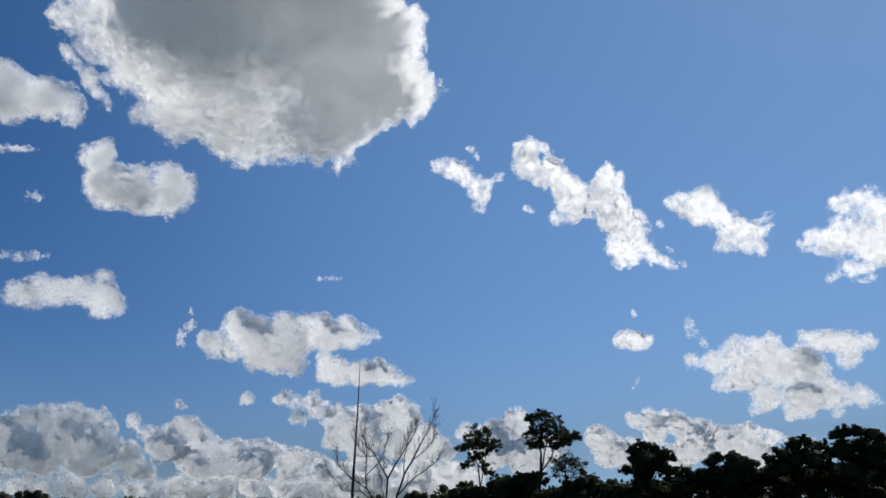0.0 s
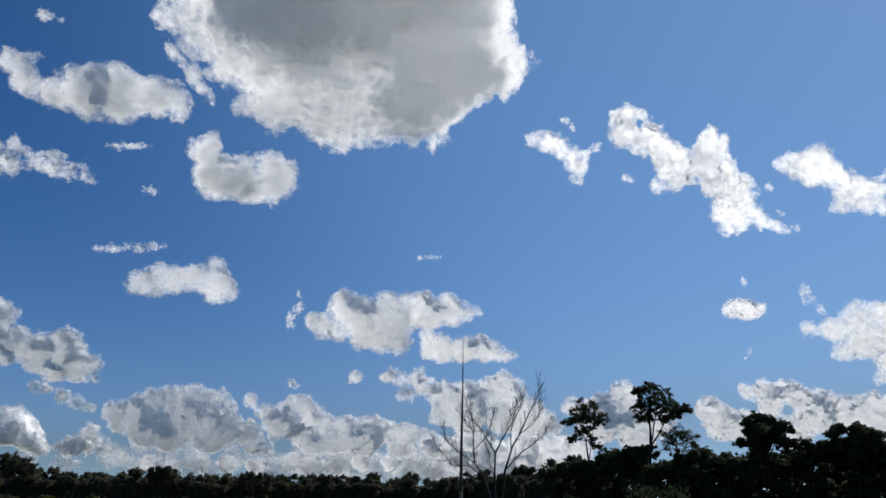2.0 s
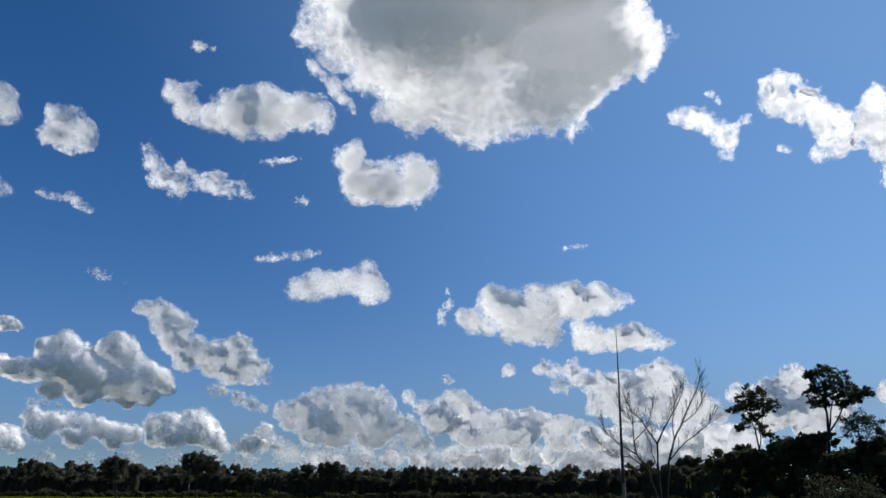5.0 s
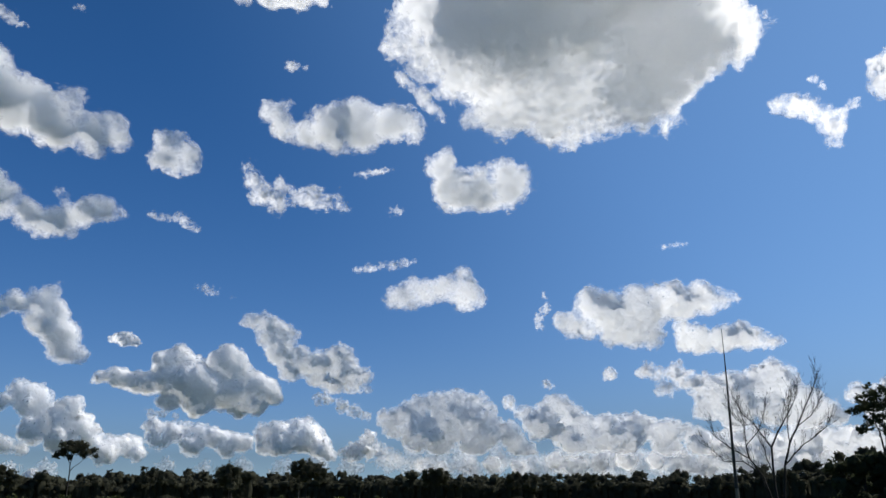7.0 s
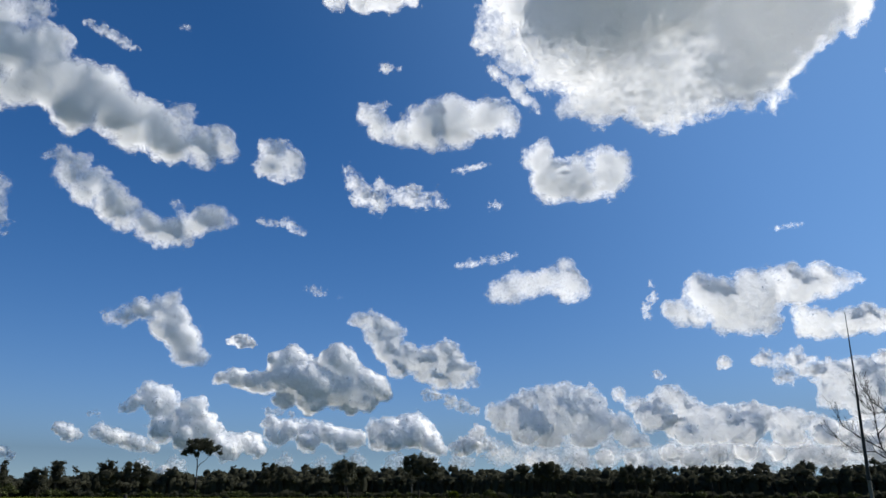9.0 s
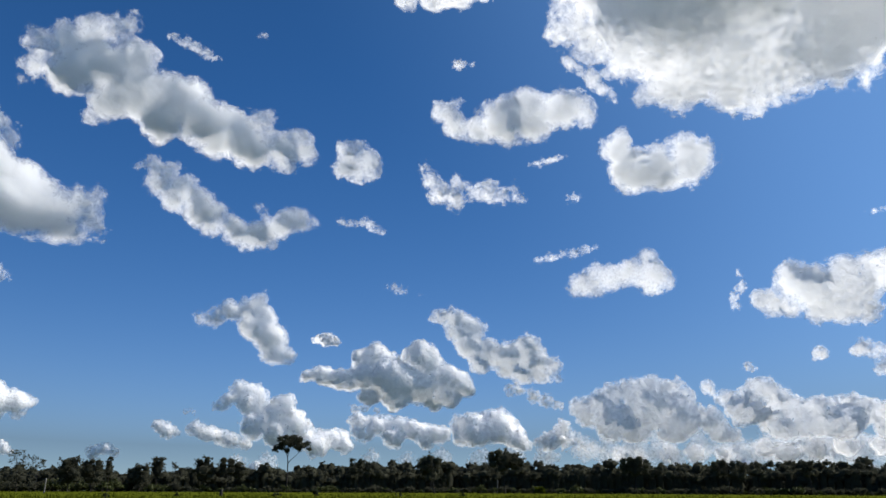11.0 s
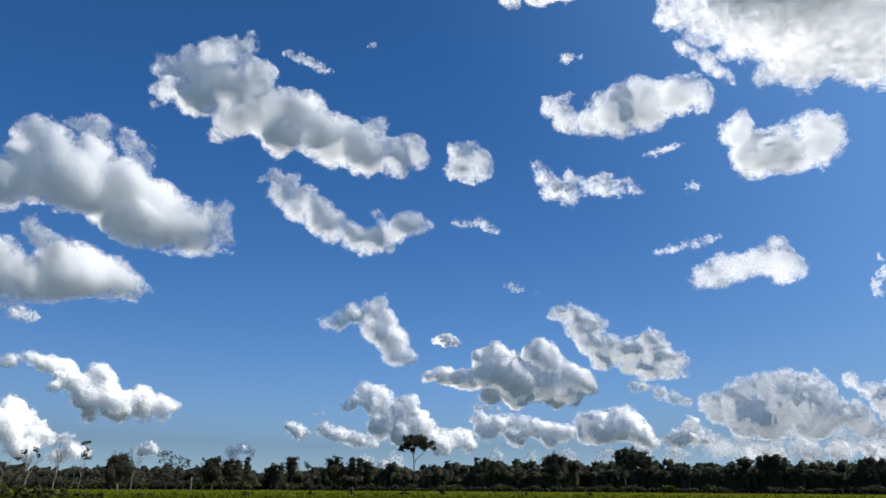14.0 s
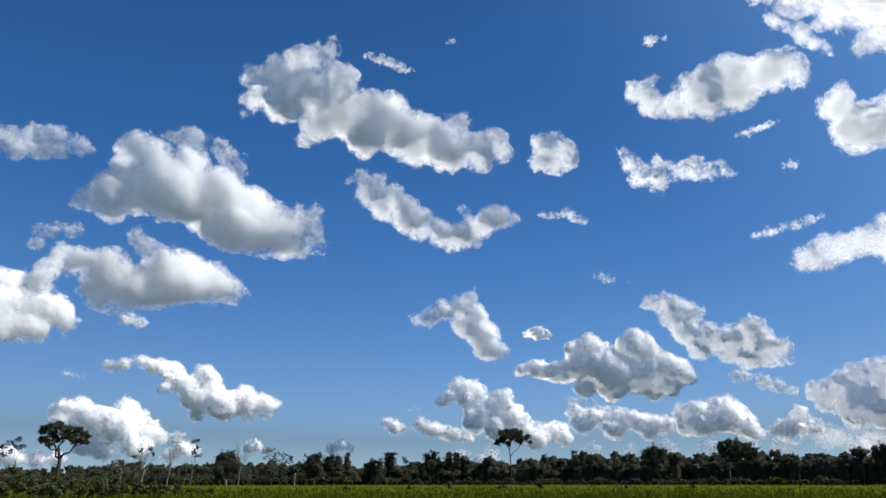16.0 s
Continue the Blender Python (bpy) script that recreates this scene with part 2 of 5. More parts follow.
def cloud(label, far, turn, height, puffs, tau=0, rag=1.0, flat=0.8, glow=0, base=None, dense=0):
    """A cloud far metres away, turn to the left and height above the horizon (degrees), heaped from round puffs (across, up, radius in
    degrees). tau: the depth at which it hides the sky; rag: how torn it is;
    flat: its depth against its width; glow: how far light spreads within it; base: the level of
    a flat underside; dense: how much of it scatters deep within."""
    random.seed(label)
    low_sky = max(0.0, min(1.0, (15 - height) / 8))         # heaped heads low in the sky, smooth veils overhead
    dense = dense or (0.72 - 0.22 * low_sky if np.median([p[2] for p in puffs]) > 0.6 else 0.3)
    tau = tau or min(42 - 16 * low_sky, 55 * float(np.median([p[2] for p in puffs])))
    seed = np.array([random.uniform(0, 30) for _ in range(3)])
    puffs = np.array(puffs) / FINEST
    deep = [random.uniform(-0.5, 0.5) * r * flat * (1 + 0.66 * low_sky) for x, y, r in puffs]
    lobes = len(puffs)
    if low_sky > 0.2:                                       # heads upon heads
        heads = []
        for (x, y, r), z in zip(puffs, list(deep)):
            for _ in range(int(min(20, r / 1.6)) if r > 9 else 0):
                way = Vector((random.gauss(0, 1), abs(random.gauss(0.3, 0.9)) - 0.35, -abs(random.gauss(0, 0.9)))).normalized()
                q = random.uniform(0.62, 0.9) * r
                heads.append((x + q * way.x, y + q * way.y, r * random.uniform(0.14, 0.36)))
                deep.append(z + q * way.z * flat)
        puffs = np.concatenate([puffs, np.array(heads).reshape(-1, 3)])
    deep = np.array(deep)
    size = np.ptp(puffs[:, 0]) + 2 * puffs[:, 2].max()
    cell = (1.2 if size < 60 else 1.8 if size < 120 else 2.7 if size < 300 else 3.2 if size < 500 else 3.8) * (1.12 - 0.12 * low_sky)
    r = puffs[:, 2]
    glow = (1 - low_sky) * (glow or min(130.0, 4.0 * float(np.median(r[:lobes])))) + low_sky * 3.0 * float(np.median(r[:lobes]))
    soft_rim = 18 - 10 * low_sky
    at = np.stack([puffs[:, 0], puffs[:, 1], deep], 1)
    pad = 14
    low, high = (at - r[:, None]).min(0) - pad, (at + r[:, None]).max(0) + pad
    n = np.ceil((high - low) / cell).astype(int) + 1
    total = np.zeros(n, np.float32)
    k = 0.18 + 0.15 * low_sky
    axes = [low[i] + cell * np.arange(n[i], dtype=np.float32) for i in range(3)]
    for (x, y, z), radius in zip(at, r):
        reach = radius + 24
        s = [slice(max(0, int((c - reach - low[i]) / cell)), int((c + reach - low[i]) / cell) + 2) for i, c in enumerate((x, y, z))]
        d = np.sqrt((axes[0][s[0]][:, None, None] - x) ** 2 + (axes[1][s[1]][None, :, None] - y) ** 2 + ((axes[2][s[2]][None, None, :] - z) / flat) ** 2)
        total[s[0], s[1], s[2]] += np.exp(np.minimum(-k * (d - radius), 30))
    field = -np.log(np.maximum(total, 1e-4)) / k - 0.5 * (1 - low_sky) * min(1, float(np.median(r)) / 24)
    grow = float(np.clip(np.median(r[:lobes]) / 24, 0.22, 1.3))
    plain = field.copy()
    band = np.argwhere(np.abs(field) < 26 * rag * grow)
    p = (band * cell + low) / grow
    warp = np.stack([vapour_noise(p / 30 + seed + s) for s in (3, 11, 19)], 1) * 16 * rag
    broad, fine = 0, 0
    for wave, amount in ((46, 9), (23, 7.5), (11, 5.5), (5.5, 3.4)):
        v = vapour_noise((p + warp) / wave + seed)
        lumps = amount * rag * grow * (0.5 - np.abs(2 * v - 1) * 1.9)          # rounded heads with sharp folds between
        broad, fine = (broad + lumps, fine) if wave > 20 else (broad, fine + lumps)
    # undersides are smoother than tops
    near = np.clip(band, 2, np.array(field.shape) - 3)
    slope = np.stack([plain[tuple((near + 2 * o).T)] - plain[tuple((near - 2 * o).T)] for o in np.eye(3, dtype=int)], 1)
    slope /= np.linalg.norm(slope, axis=1)[:, None] + 1e-6
    upward = slope[:, 1] * math.cos(radians(height)) + slope[:, 2] * math.sin(radians(height))
    calm = np.clip(0.35 + 0.65 * (upward + 0.4) / 0.5, 0.35, 1.0)
    if size > 700:
        calm = np.maximum(calm, 0.8)
    spot = tuple(band.T)
    field[spot] += (broad * (0.46 + 0.19 * low_sky) + fine * ((0.14 if size > 700 else 0.26) + 0.5 * low_sky)) * calm
    if size > 700:                                          # wide swells on great clouds
        q = p * grow / (0.2 * size) * np.array([1, 1, 0.4])
        field[spot] += 0.042 * size * (vapour_noise(q + seed + 5) + 0.5 * vapour_noise(2.1 * q + seed) + 0.3 * vapour_noise(4.6 * q + seed) - 0.9)
    field -= (6 - 3.5 * low_sky) * min(1, grow) + (10 if size > 700 else 0)
    torn = plain.copy()                                     # the vapour inside, thin and torn at its edge
    torn[spot] += broad * 0.5 + fine * 1.6 - 3 * grow + 5 * grow * low_sky * np.clip(-upward, 0, 1)
    if base is not None:
        ripple = vapour_noise(np.stack(np.meshgrid(axes[0], axes[2], indexing="ij"), -1).reshape(-1, 2) @ np.array([[1, 0, 0], [0, 0, 1]]) / 20 + seed)
        level = base / FINEST + 7 * (ripple.reshape(n[0], n[2]) - 0.5)
        field = np.maximum(field, level[:, None, :] - axes[1][None, :, None]).astype(np.float32)
        torn = np.maximum(torn, level[:, None, :] - 3 - axes[1][None, :, None])
    verts, quads = skin(field)
    depth = np.clip(-torn / (soft_rim * grow), 0, 1).sum(2) * cell
    depth = (2 * depth + np.roll(depth, 1, 0) + np.roll(depth, -1, 0) + np.roll(depth, 1, 1) + np.roll(depth, -1, 1)) / 6
    ij = np.clip(verts[:, :2], 0, np.array(depth.shape) - 1.001)
    i, j = ij.astype(int).T
    u, v = (ij - ij.astype(int)).T
    thick = (depth[i, j] * (1 - u) + depth[i + 1, j] * u) * (1 - v) + (depth[i, j + 1] * (1 - u) + depth[i + 1, j + 1] * u) * v
    cover = 1 - np.exp(-thick / tau)
    # the far side lets the sun in, less where the heap is thick
    cells = np.clip(verts.astype(int), 0, np.array(field.shape) - 2)
    away = field[cells[:, 0], cells[:, 1], cells[:, 2] + 1] > field[tuple(cells.T)]
    swell = vapour_noise((verts * cell + low) * np.array([1, 1, 0.2]) / (0.16 * size) + seed + 9)
    heap = np.clip(thick / max(60.0, float(np.percentile(depth[depth > 4], 90))), 0, 1)
    murk = 0.2 + np.clip((0.36 if size > 700 else 0.16) * heap + (1.2 if size > 700 else 0.22) * (swell - 0.45), 0, 0.7)
    cover = np.where(away, np.minimum(cover, murk * (1 - low_sky) + 0.26 * low_sky), cover)
    solid = np.clip((thick - 8) / max(45, 0.8 * float(np.percentile(depth[depth > 4], 85))), 0, 1) * dense
    solid = solid * (1 - low_sky) + float(np.interp(turn, (-35, 0, 20, 40), (0.45, 0.56, 0.76, 0.86))) * np.clip((thick - 2) / 16, 0, 1) * low_sky
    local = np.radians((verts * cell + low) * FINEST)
    a = radians(turn) + local[:, 0] / math.cos(radians(height))
    e = radians(height) + local[:, 1]
    d = far * (1 + local[:, 2])
    spots = np.stack([-np.sin(a) * np.cos(e) * d, np.cos(a) * np.cos(e) * d, np.sin(e) * d], 1)
    # light falls softly over the fine folds
    mild = field
    for axis in range(3):
        for _ in range(5 if size > 700 or low_sky < 0.5 else 1):
            mild = (np.roll(mild, 1, axis) + 2 * mild + np.roll(mild, -1, axis)) / 4
    mild = 0.7 * mild + 0.3 * field
    lows = np.clip(verts, 0, np.array(field.shape) - 1.001).astype(int)
    part = verts - lows
    slope = np.zeros((len(verts), 3))
    rise = np.gradient(mild)
    for corner in CORNERS:
        share = np.prod(np.where(corner, part, 1 - part), 1)
        slope += share[:, None] * np.stack([g[tuple((lows + corner).T)] for g in rise], 1)
    across = np.stack([-np.cos(a), -np.sin(a), 0 * a], 1)
    upward = np.stack([np.sin(a) * np.sin(e), -np.cos(a) * np.sin(e), np.cos(e)], 1)
    ways = slope[:, :1] * across + slope[:, 1:2] * upward + slope[:, 2:] * spots / d[:, None]
    ways /= np.linalg.norm(ways, axis=1)[:, None] + 1e-9
    centre = spots.mean(0)
    # loose shreds become parts of the cloud
    label_of = np.arange(len(spots))
    while True:
        least = label_of[quads].min(1)
        was = label_of.copy()
        np.minimum.at(label_of, quads.ravel(), np.repeat(least, 4))
        label_of = label_of[label_of]
        if np.array_equal(was, label_of):
            break
    pieces, counts = np.unique(label_of, return_counts=True)
    pieces = pieces[np.argsort(-counts)]
    counts = np.sort(counts)[::-1]
    body = None
    for piece, count in list(zip(pieces, counts))[:6]:
        if body and count < 60:
            break
        mine = np.flatnonzero(label_of == piece)
        number = np.full(len(spots), -1)
        number[mine] = np.arange(len(mine))
        name = "shred" if body else "cloud"
        me = vapour_mesh(name, spots[mine] - centre, number[quads[label_of[quads[:, 0]] == piece]], cover[mine], solid[mine], ways[mine])
        ob = new(name, me)
        ob["through"], ob["wrap"] = 0.7 - 0.04 * low_sky, 0.5 + 0.3 * low_sky
        ob["heads"], ob["relief"] = 1 / (far * radians(0.62 * max(0.5, min(1.2, grow)))), 0.1 + 0.4 * low_sky
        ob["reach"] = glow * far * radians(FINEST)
        if body:
            ob.parent = body
        else:
            body = ob
            ob.location = centre + np.array(EYE)
    return tagged(body, label, "cloud", "clouds in the sky")


cloud("huge white cumulus with a grey belly and ragged rim", 1900, 10.4, 33.4, [(10.87, -0.10, 1.80), (8.66, -0.93, 2.44), (6.97, -2.75, 2.51),
      (3.96, -3.99, 3.14), (0.65, -4.16, 3.72), (-2.38, -4.30, 3.51), (-5.81, -3.71, 3.57), (-7.14, -6.54, 1.32), (-4.83, -6.33, 1.55),
      (-9.26, -1.42, 3.36), (-11.68, -1.72, 1.89), (-9.51, 2.15, 3.09), (-5.67, 4.15, 4.77), (0.17, 1.79, 5.86), (4.99, 0.79, 4.54), (9.62, 2.49, 2.86),
      (2.71, 6.14, 5.19), (-3.73, 7.27, 4.60), (-7.65, 5.84, 2.20), (-1.52, -7.25, 1.12), (4.69, -6.50, 1.14), (6.56, -5.54, 0.96), (9.72, -2.73, 0.92),
      (11.68, -3.18, 0.34), (11.07, -3.51, 0.35), (11.72, -0.02, 1.16), (-5.02, -0.78, 3.30),
      (-7.99, -0.31, 2.92)], flat=0.34, rag=1.6, dense=0.6, glow=85, tau=44)
cloud("white cloud with a curled tip and soft base", 2560, 28.6, 26.7, [(5.28, 0.75, 0.95), (4.34, 1.54, 0.48), (4.39, -0.35, 1.12),
      (2.76, -0.79, 1.05), (1.17, -0.45, 1.35), (0.30, -1.49, 0.81), (0.83, 0.79, 1.05), (-0.80, 0.91, 1.47), (-1.27, -0.28, 1.48), (-3.31, 0.43, 1.49),
      (-4.75, 0.69, 1.07), (-5.19, -0.32, 0.69), (2.06, 0.89, 0.64)])
cloud("compact white cloud notched on top", 2910, 17.8, 23.3, [(2.23, 1.66, 0.83), (2.65, 0.62, 1.17), (1.81, -0.62, 1.51), (0.56, -1.25, 1.09),
      (-0.28, -0.22, 1.17), (-1.96, 0.58, 1.12), (-2.56, -0.48, 1.50), (-3.20, 0.12, 0.95), (-2.33, -1.72, 0.74), (3.28, 0.70, 0.50), (2.63, -1.38, 0.50),
      (-0.27, -1.13, 1.17), (-1.18, -1.40, 1.00), (1.18, -1.46, 1.09)])
cloud("torn wispy white cloud", 3100, 32.1, 21.8, [(3.49, 1.47, 0.55), (3.00, 0.51, 0.67), (2.33, -0.44, 0.76), (1.31, -0.75, 0.76),
      (1.18, 0.28, 0.56), (-0.28, -0.41, 0.64), (-1.09, -0.35, 0.81), (-2.11, -0.49, 0.57), (-3.11, 0.08, 0.41), (-3.57, -0.94, 0.41),
      (1.05, -1.47, 0.36)], rag=2.6, tau=46)
cloud("tiny faint shred of cloud", 3220, 24.3, 20.9, [(0.37, -0.02, 0.33), (-0.30, -0.04, 0.42)], tau=42, rag=1.7)
cloud("thin flat streak of white cloud", 3980, 24.8, 16.8, [(2.06, -0.39, 0.37), (1.23, -0.23, 0.42), (0.40, -0.08, 0.42), (-0.43, 0.03, 0.42),
      (-1.26, 0.18, 0.38), (-2.10, 0.36, 0.29)], tau=36, rag=1.7)
cloud("small lumpy white cloud", 4440, 21.0, 15.0, [(2.97, -0.34, 0.83), (3.37, -0.98, 0.62), (1.73, 0.10, 0.92), (1.50, -0.94, 0.62),
      (0.26, 0.12, 0.75), (-0.79, 0.55, 0.92), (-2.05, 1.18, 0.83), (-2.47, 0.13, 0.96), (-2.05, -1.12, 0.74), (-3.30, -0.50, 0.62), (-1.42, -0.29, 0.79),
      (2.54, -0.67, 0.83), (0.67, -0.38, 0.75), (-0.37, 0.04, 0.83), (-2.88, -0.50, 0.75)])
cloud("thin short streak of cloud", 3780, 3.1, 17.7, [(1.04, -0.09, 0.19), (0.53, -0.06, 0.23), (-0.05, -0.02, 0.23), (-0.56, 0.01, 0.23),
      (-1.02, 0.05, 0.19)], tau=36, rag=1.7)
cloud("upright wisp of white cloud", 4650, 12.9, 13.4, [(-0.17, 1.10, 0.37), (-0.34, 0.27, 0.41), (0.34, -0.42, 0.37),
      (0.24, -1.16, 0.33)], tau=36, rag=1.7)
cloud("broad puffy white cloud", 3300, 5.3, 12.7, [(6.21, -0.17, 0.56), (5.41, -0.40, 0.69), (4.21, -0.84, 0.85), (3.92, 0.78, 1.10),
      (3.87, 1.81, 0.69), (2.75, 0.12, 1.17), (2.64, -1.30, 0.72), (1.41, -0.75, 1.08), (1.09, -1.77, 0.59), (-0.09, -1.62, 0.70), (-0.88, -1.38, 0.43),
      (1.32, 0.67, 1.04), (0.65, 1.65, 0.80), (-0.73, 1.57, 0.87), (-1.91, 1.69, 0.70), (-1.02, 0.34, 0.98), (-2.39, 0.45, 0.90), (-3.81, 1.35, 0.77),
      (-4.11, 0.53, 0.84), (-5.27, 0.84, 0.64), (-6.21, 0.96, 0.34), (-3.66, 1.84, 0.47), (0.22, -0.60, 1.03), (0.57, 0.02, 1.12), (-2.26, 1.26, 0.94),
      (2.70, 0.94, 0.97), (-2.59, 0.64, 0.93), (2.03, -1.13, 0.88)], glow=60, dense=0.45)
cloud("lens shaped white cloud with grey base", 3400, -0.3, 11.0, [(3.14, 0.76, 0.77), (3.00, -0.24, 0.69), (1.97, -0.10, 1.00), (2.41, -0.78, 0.42),
      (0.48, -0.19, 1.02), (-0.98, -0.28, 0.89), (-2.21, -0.56, 0.66), (-3.09, -0.58, 0.36), (-0.70, 0.51, 0.45)], base=-1.27, glow=60, dense=0.45)
cloud("tiny round white puff", 4650, 8.3, 8.6, [(-0.21, 0.10, 0.44), (0.12, -0.05, 0.32)], tau=26)
cloud("tall cumulus above the bare tree", 4550, -0.2, 7.0, [(6.05, 1.70, 0.54), (5.03, 1.47, 0.67), (4.03, 1.50, 0.67), (2.99, 0.94, 0.75),
      (4.56, 0.50, 0.58), (1.75, 0.38, 1.12), (0.13, 0.43, 1.21), (-1.49, 0.66, 1.21), (-2.49, 1.40, 0.81), (-3.12, 0.89, 1.05), (-4.18, -0.41, 1.05),
      (-5.21, -1.19, 0.96), (-2.36, -0.91, 1.53), (0.06, -0.96, 1.44), (1.88, -0.80, 1.03), (-4.00, -1.48, 1.12),
      (-6.02, -1.65, 0.79)], base=-2.67, flat=0.6, glow=45, dense=0.45)
cloud("pale lower cloud behind the bare tree", 4700, -3.1, 3.2, [(4.85, 0.67, 0.85), (3.64, 0.30, 1.01), (2.26, 0.71, 1.02), (0.84, 0.16, 1.18),
      (-0.76, 0.56, 1.19), (-2.37, 0.77, 1.19), (-3.58, 0.40, 1.18), (-4.79, 0.22, 1.10), (2.40, -0.63, 1.25), (-0.39, -0.78, 1.25),
      (-3.19, -0.75, 1.25)], flat=0.6, glow=45, dense=0.45)
cloud("heaped cumulus low over the woods", 4500, 19.3, 5.3, [(4.92, 0.13, 0.88), (3.71, 0.54, 1.05), (2.69, 1.24, 0.89), (1.66, 1.49, 0.81),
      (0.84, 1.57, 0.81), (-0.20, 1.90, 0.64), (-1.23, 1.26, 0.89), (-2.04, 0.66, 0.89), (0.42, 0.17, 1.79), (2.66, -0.76, 1.37), (-2.03, -0.50, 1.37),
      (-3.65, -0.62, 0.80), (-4.04, -1.41, 0.79), (-1.21, -1.53, 1.12), (1.23, -1.62, 0.96), (-4.83, -2.00, 0.79),
      (4.50, -0.66, 0.67)], base=-2.17, flat=0.6, glow=45, dense=0.6)
cloud("long bank of cumulus heads over the woods", 4550, 8.9, 5.1, [(6.54, 1.86, 0.45), (6.34, 1.25, 0.36), (5.26, 0.77, 0.84), (4.03, 1.04, 0.48),
      (3.80, 1.72, 0.36), (3.01, 1.43, 0.80), (2.03, 0.74, 0.91), (4.27, -0.03, 1.08), (2.68, -0.43, 1.15), (1.07, -0.05, 0.94), (-0.12, 0.13, 0.78),
      (0.33, -0.84, 1.13), (-1.68, 0.11, 0.81), (-2.47, 0.29, 0.57), (-3.20, -0.30, 0.88), (-4.72, -0.33, 0.79), (-1.61, -1.05, 1.12), (-4.26, -1.27, 1.02),
      (-6.16, -0.92, 0.90), (1.93, -1.41, 0.74), (-6.44, -1.87, 0.70)], base=-2.04, flat=0.6, glow=45, dense=0.6)
cloud("small wisp over the cloud bank", 4400, 12.7, 8.1, [(0.17, 0.13, 0.36), (-0.22, -0.16, 0.28)], tau=30, rag=1.7)
cloud("low cloud scrap at the horizon", 4620, 26.1, 3.6, [(1.10, -0.50, 0.54), (0.51, -0.29, 0.62), (-0.29, -0.09, 0.71), (-1.10, -0.35, 0.55),
      (-0.47, 0.58, 0.44)], tau=30, rag=1.7)
cloud("pale cloud bank on the horizon", 4700, 7.2, 2.5, [(5.07, 0.10, 0.62), (3.70, -0.17, 0.69), (2.12, 0.02, 0.69), (0.18, 0.21, 0.68),
      (-1.73, 0.20, 0.63), (-3.59, -0.00, 0.74), (-5.04, -0.20, 0.73)], tau=20)
cloud("pale low cloud on the horizon", 4700, 18.4, 2.3, [(3.54, -0.04, 0.44), (2.12, -0.11, 0.54), (0.10, 0.02, 0.54), (-1.51, 0.03, 0.62),
      (-3.52, 0.03, 0.58)], tau=20)
cloud("slanting white cumulus with a fading tail", 3000, 30.4, 10.0, [(4.38, 2.23, 0.55), (3.58, 2.20, 0.67), (2.77, 2.04, 0.68), (1.92, 1.47, 0.80),
      (3.09, 1.01, 0.67), (1.30, 1.18, 0.49), (2.02, 0.05, 1.04), (0.58, -0.50, 1.05), (1.33, -1.33, 0.67), (-0.64, -0.66, 1.05), (-2.04, -0.21, 0.98),
      (-2.41, 0.50, 0.49), (-2.69, -1.00, 1.06), (-3.93, -1.38, 0.73), (-4.37, -2.31, 0.41), (-1.92, -2.04, 0.80), (-3.15, -2.21, 0.60),
      (-0.69, -1.67, 0.64)], dense=0.65, glow=32)
cloud("faint tail of cloud", 3000, 27.8, 6.3, [(1.60, 0.59, 0.44), (0.99, 0.53, 0.48), (-0.04, 0.07, 0.48), (-0.86, -0.11, 0.48),
      (-1.69, -0.50, 0.40)], tau=42, rag=1.7)
cloud("cumulus with a dark grey flat base", 2900, 38.5, 7.9, [(5.84, -0.19, 0.49), (4.61, -0.11, 0.73), (3.51, -0.31, 0.73), (2.59, -0.45, 0.81),
      (1.86, 1.13, 0.75), (0.95, 1.35, 0.76), (-0.03, 1.05, 0.76), (1.36, 0.00, 1.13), (-0.54, -0.29, 1.35), (-2.11, 1.36, 0.93), (-2.65, 1.79, 0.70),
      (-3.13, 0.82, 0.94), (-2.48, -0.59, 1.36), (-4.38, -0.12, 0.94), (-5.19, -0.48, 0.86), (-5.82, -0.98, 0.47), (-4.49, -1.50, 0.82),
      (-0.68, -1.64, 0.99), (1.20, -1.45, 0.82), (-3.35, -1.73, 0.73)], base=-2.59, tau=14, dense=1.0, glow=26, rag=0.8)
cloud("small scrap under the grey cumulus", 2950, 40.0, 5.5, [(0.78, 0.07, 0.33), (0.04, -0.01, 0.37), (-0.77, -0.10, 0.33)], tau=30, rag=1.7)
cloud("low rolling cumulus over the woods", 4500, 37.6, 3.9, [(3.00, 0.74, 0.54), (1.88, 0.51, 0.70), (1.13, 0.42, 0.74), (0.00, 0.27, 0.71),
      (-1.14, 0.11, 0.71), (-2.10, -0.06, 0.64), (-3.07, -0.23, 0.72), (0.30, -0.50, 0.78), (2.53, -0.18, 0.62),
      (-1.98, -0.82, 0.52)], base=-1.24, dense=0.65, glow=32)
cloud("domed cumulus low over the woods", 4450, 30.8, 3.9, [(2.41, 0.38, 0.65), (1.46, 0.71, 0.66), (0.69, 1.08, 0.47), (-0.50, 1.03, 0.66),
      (-0.15, 0.24, 0.98), (-1.15, 0.07, 0.98), (-1.78, -0.51, 0.74), (1.00, -0.17, 0.93), (-2.40, -1.00, 0.43),
      (2.16, -0.38, 0.65)], base=-1.35, dense=0.65, glow=32)
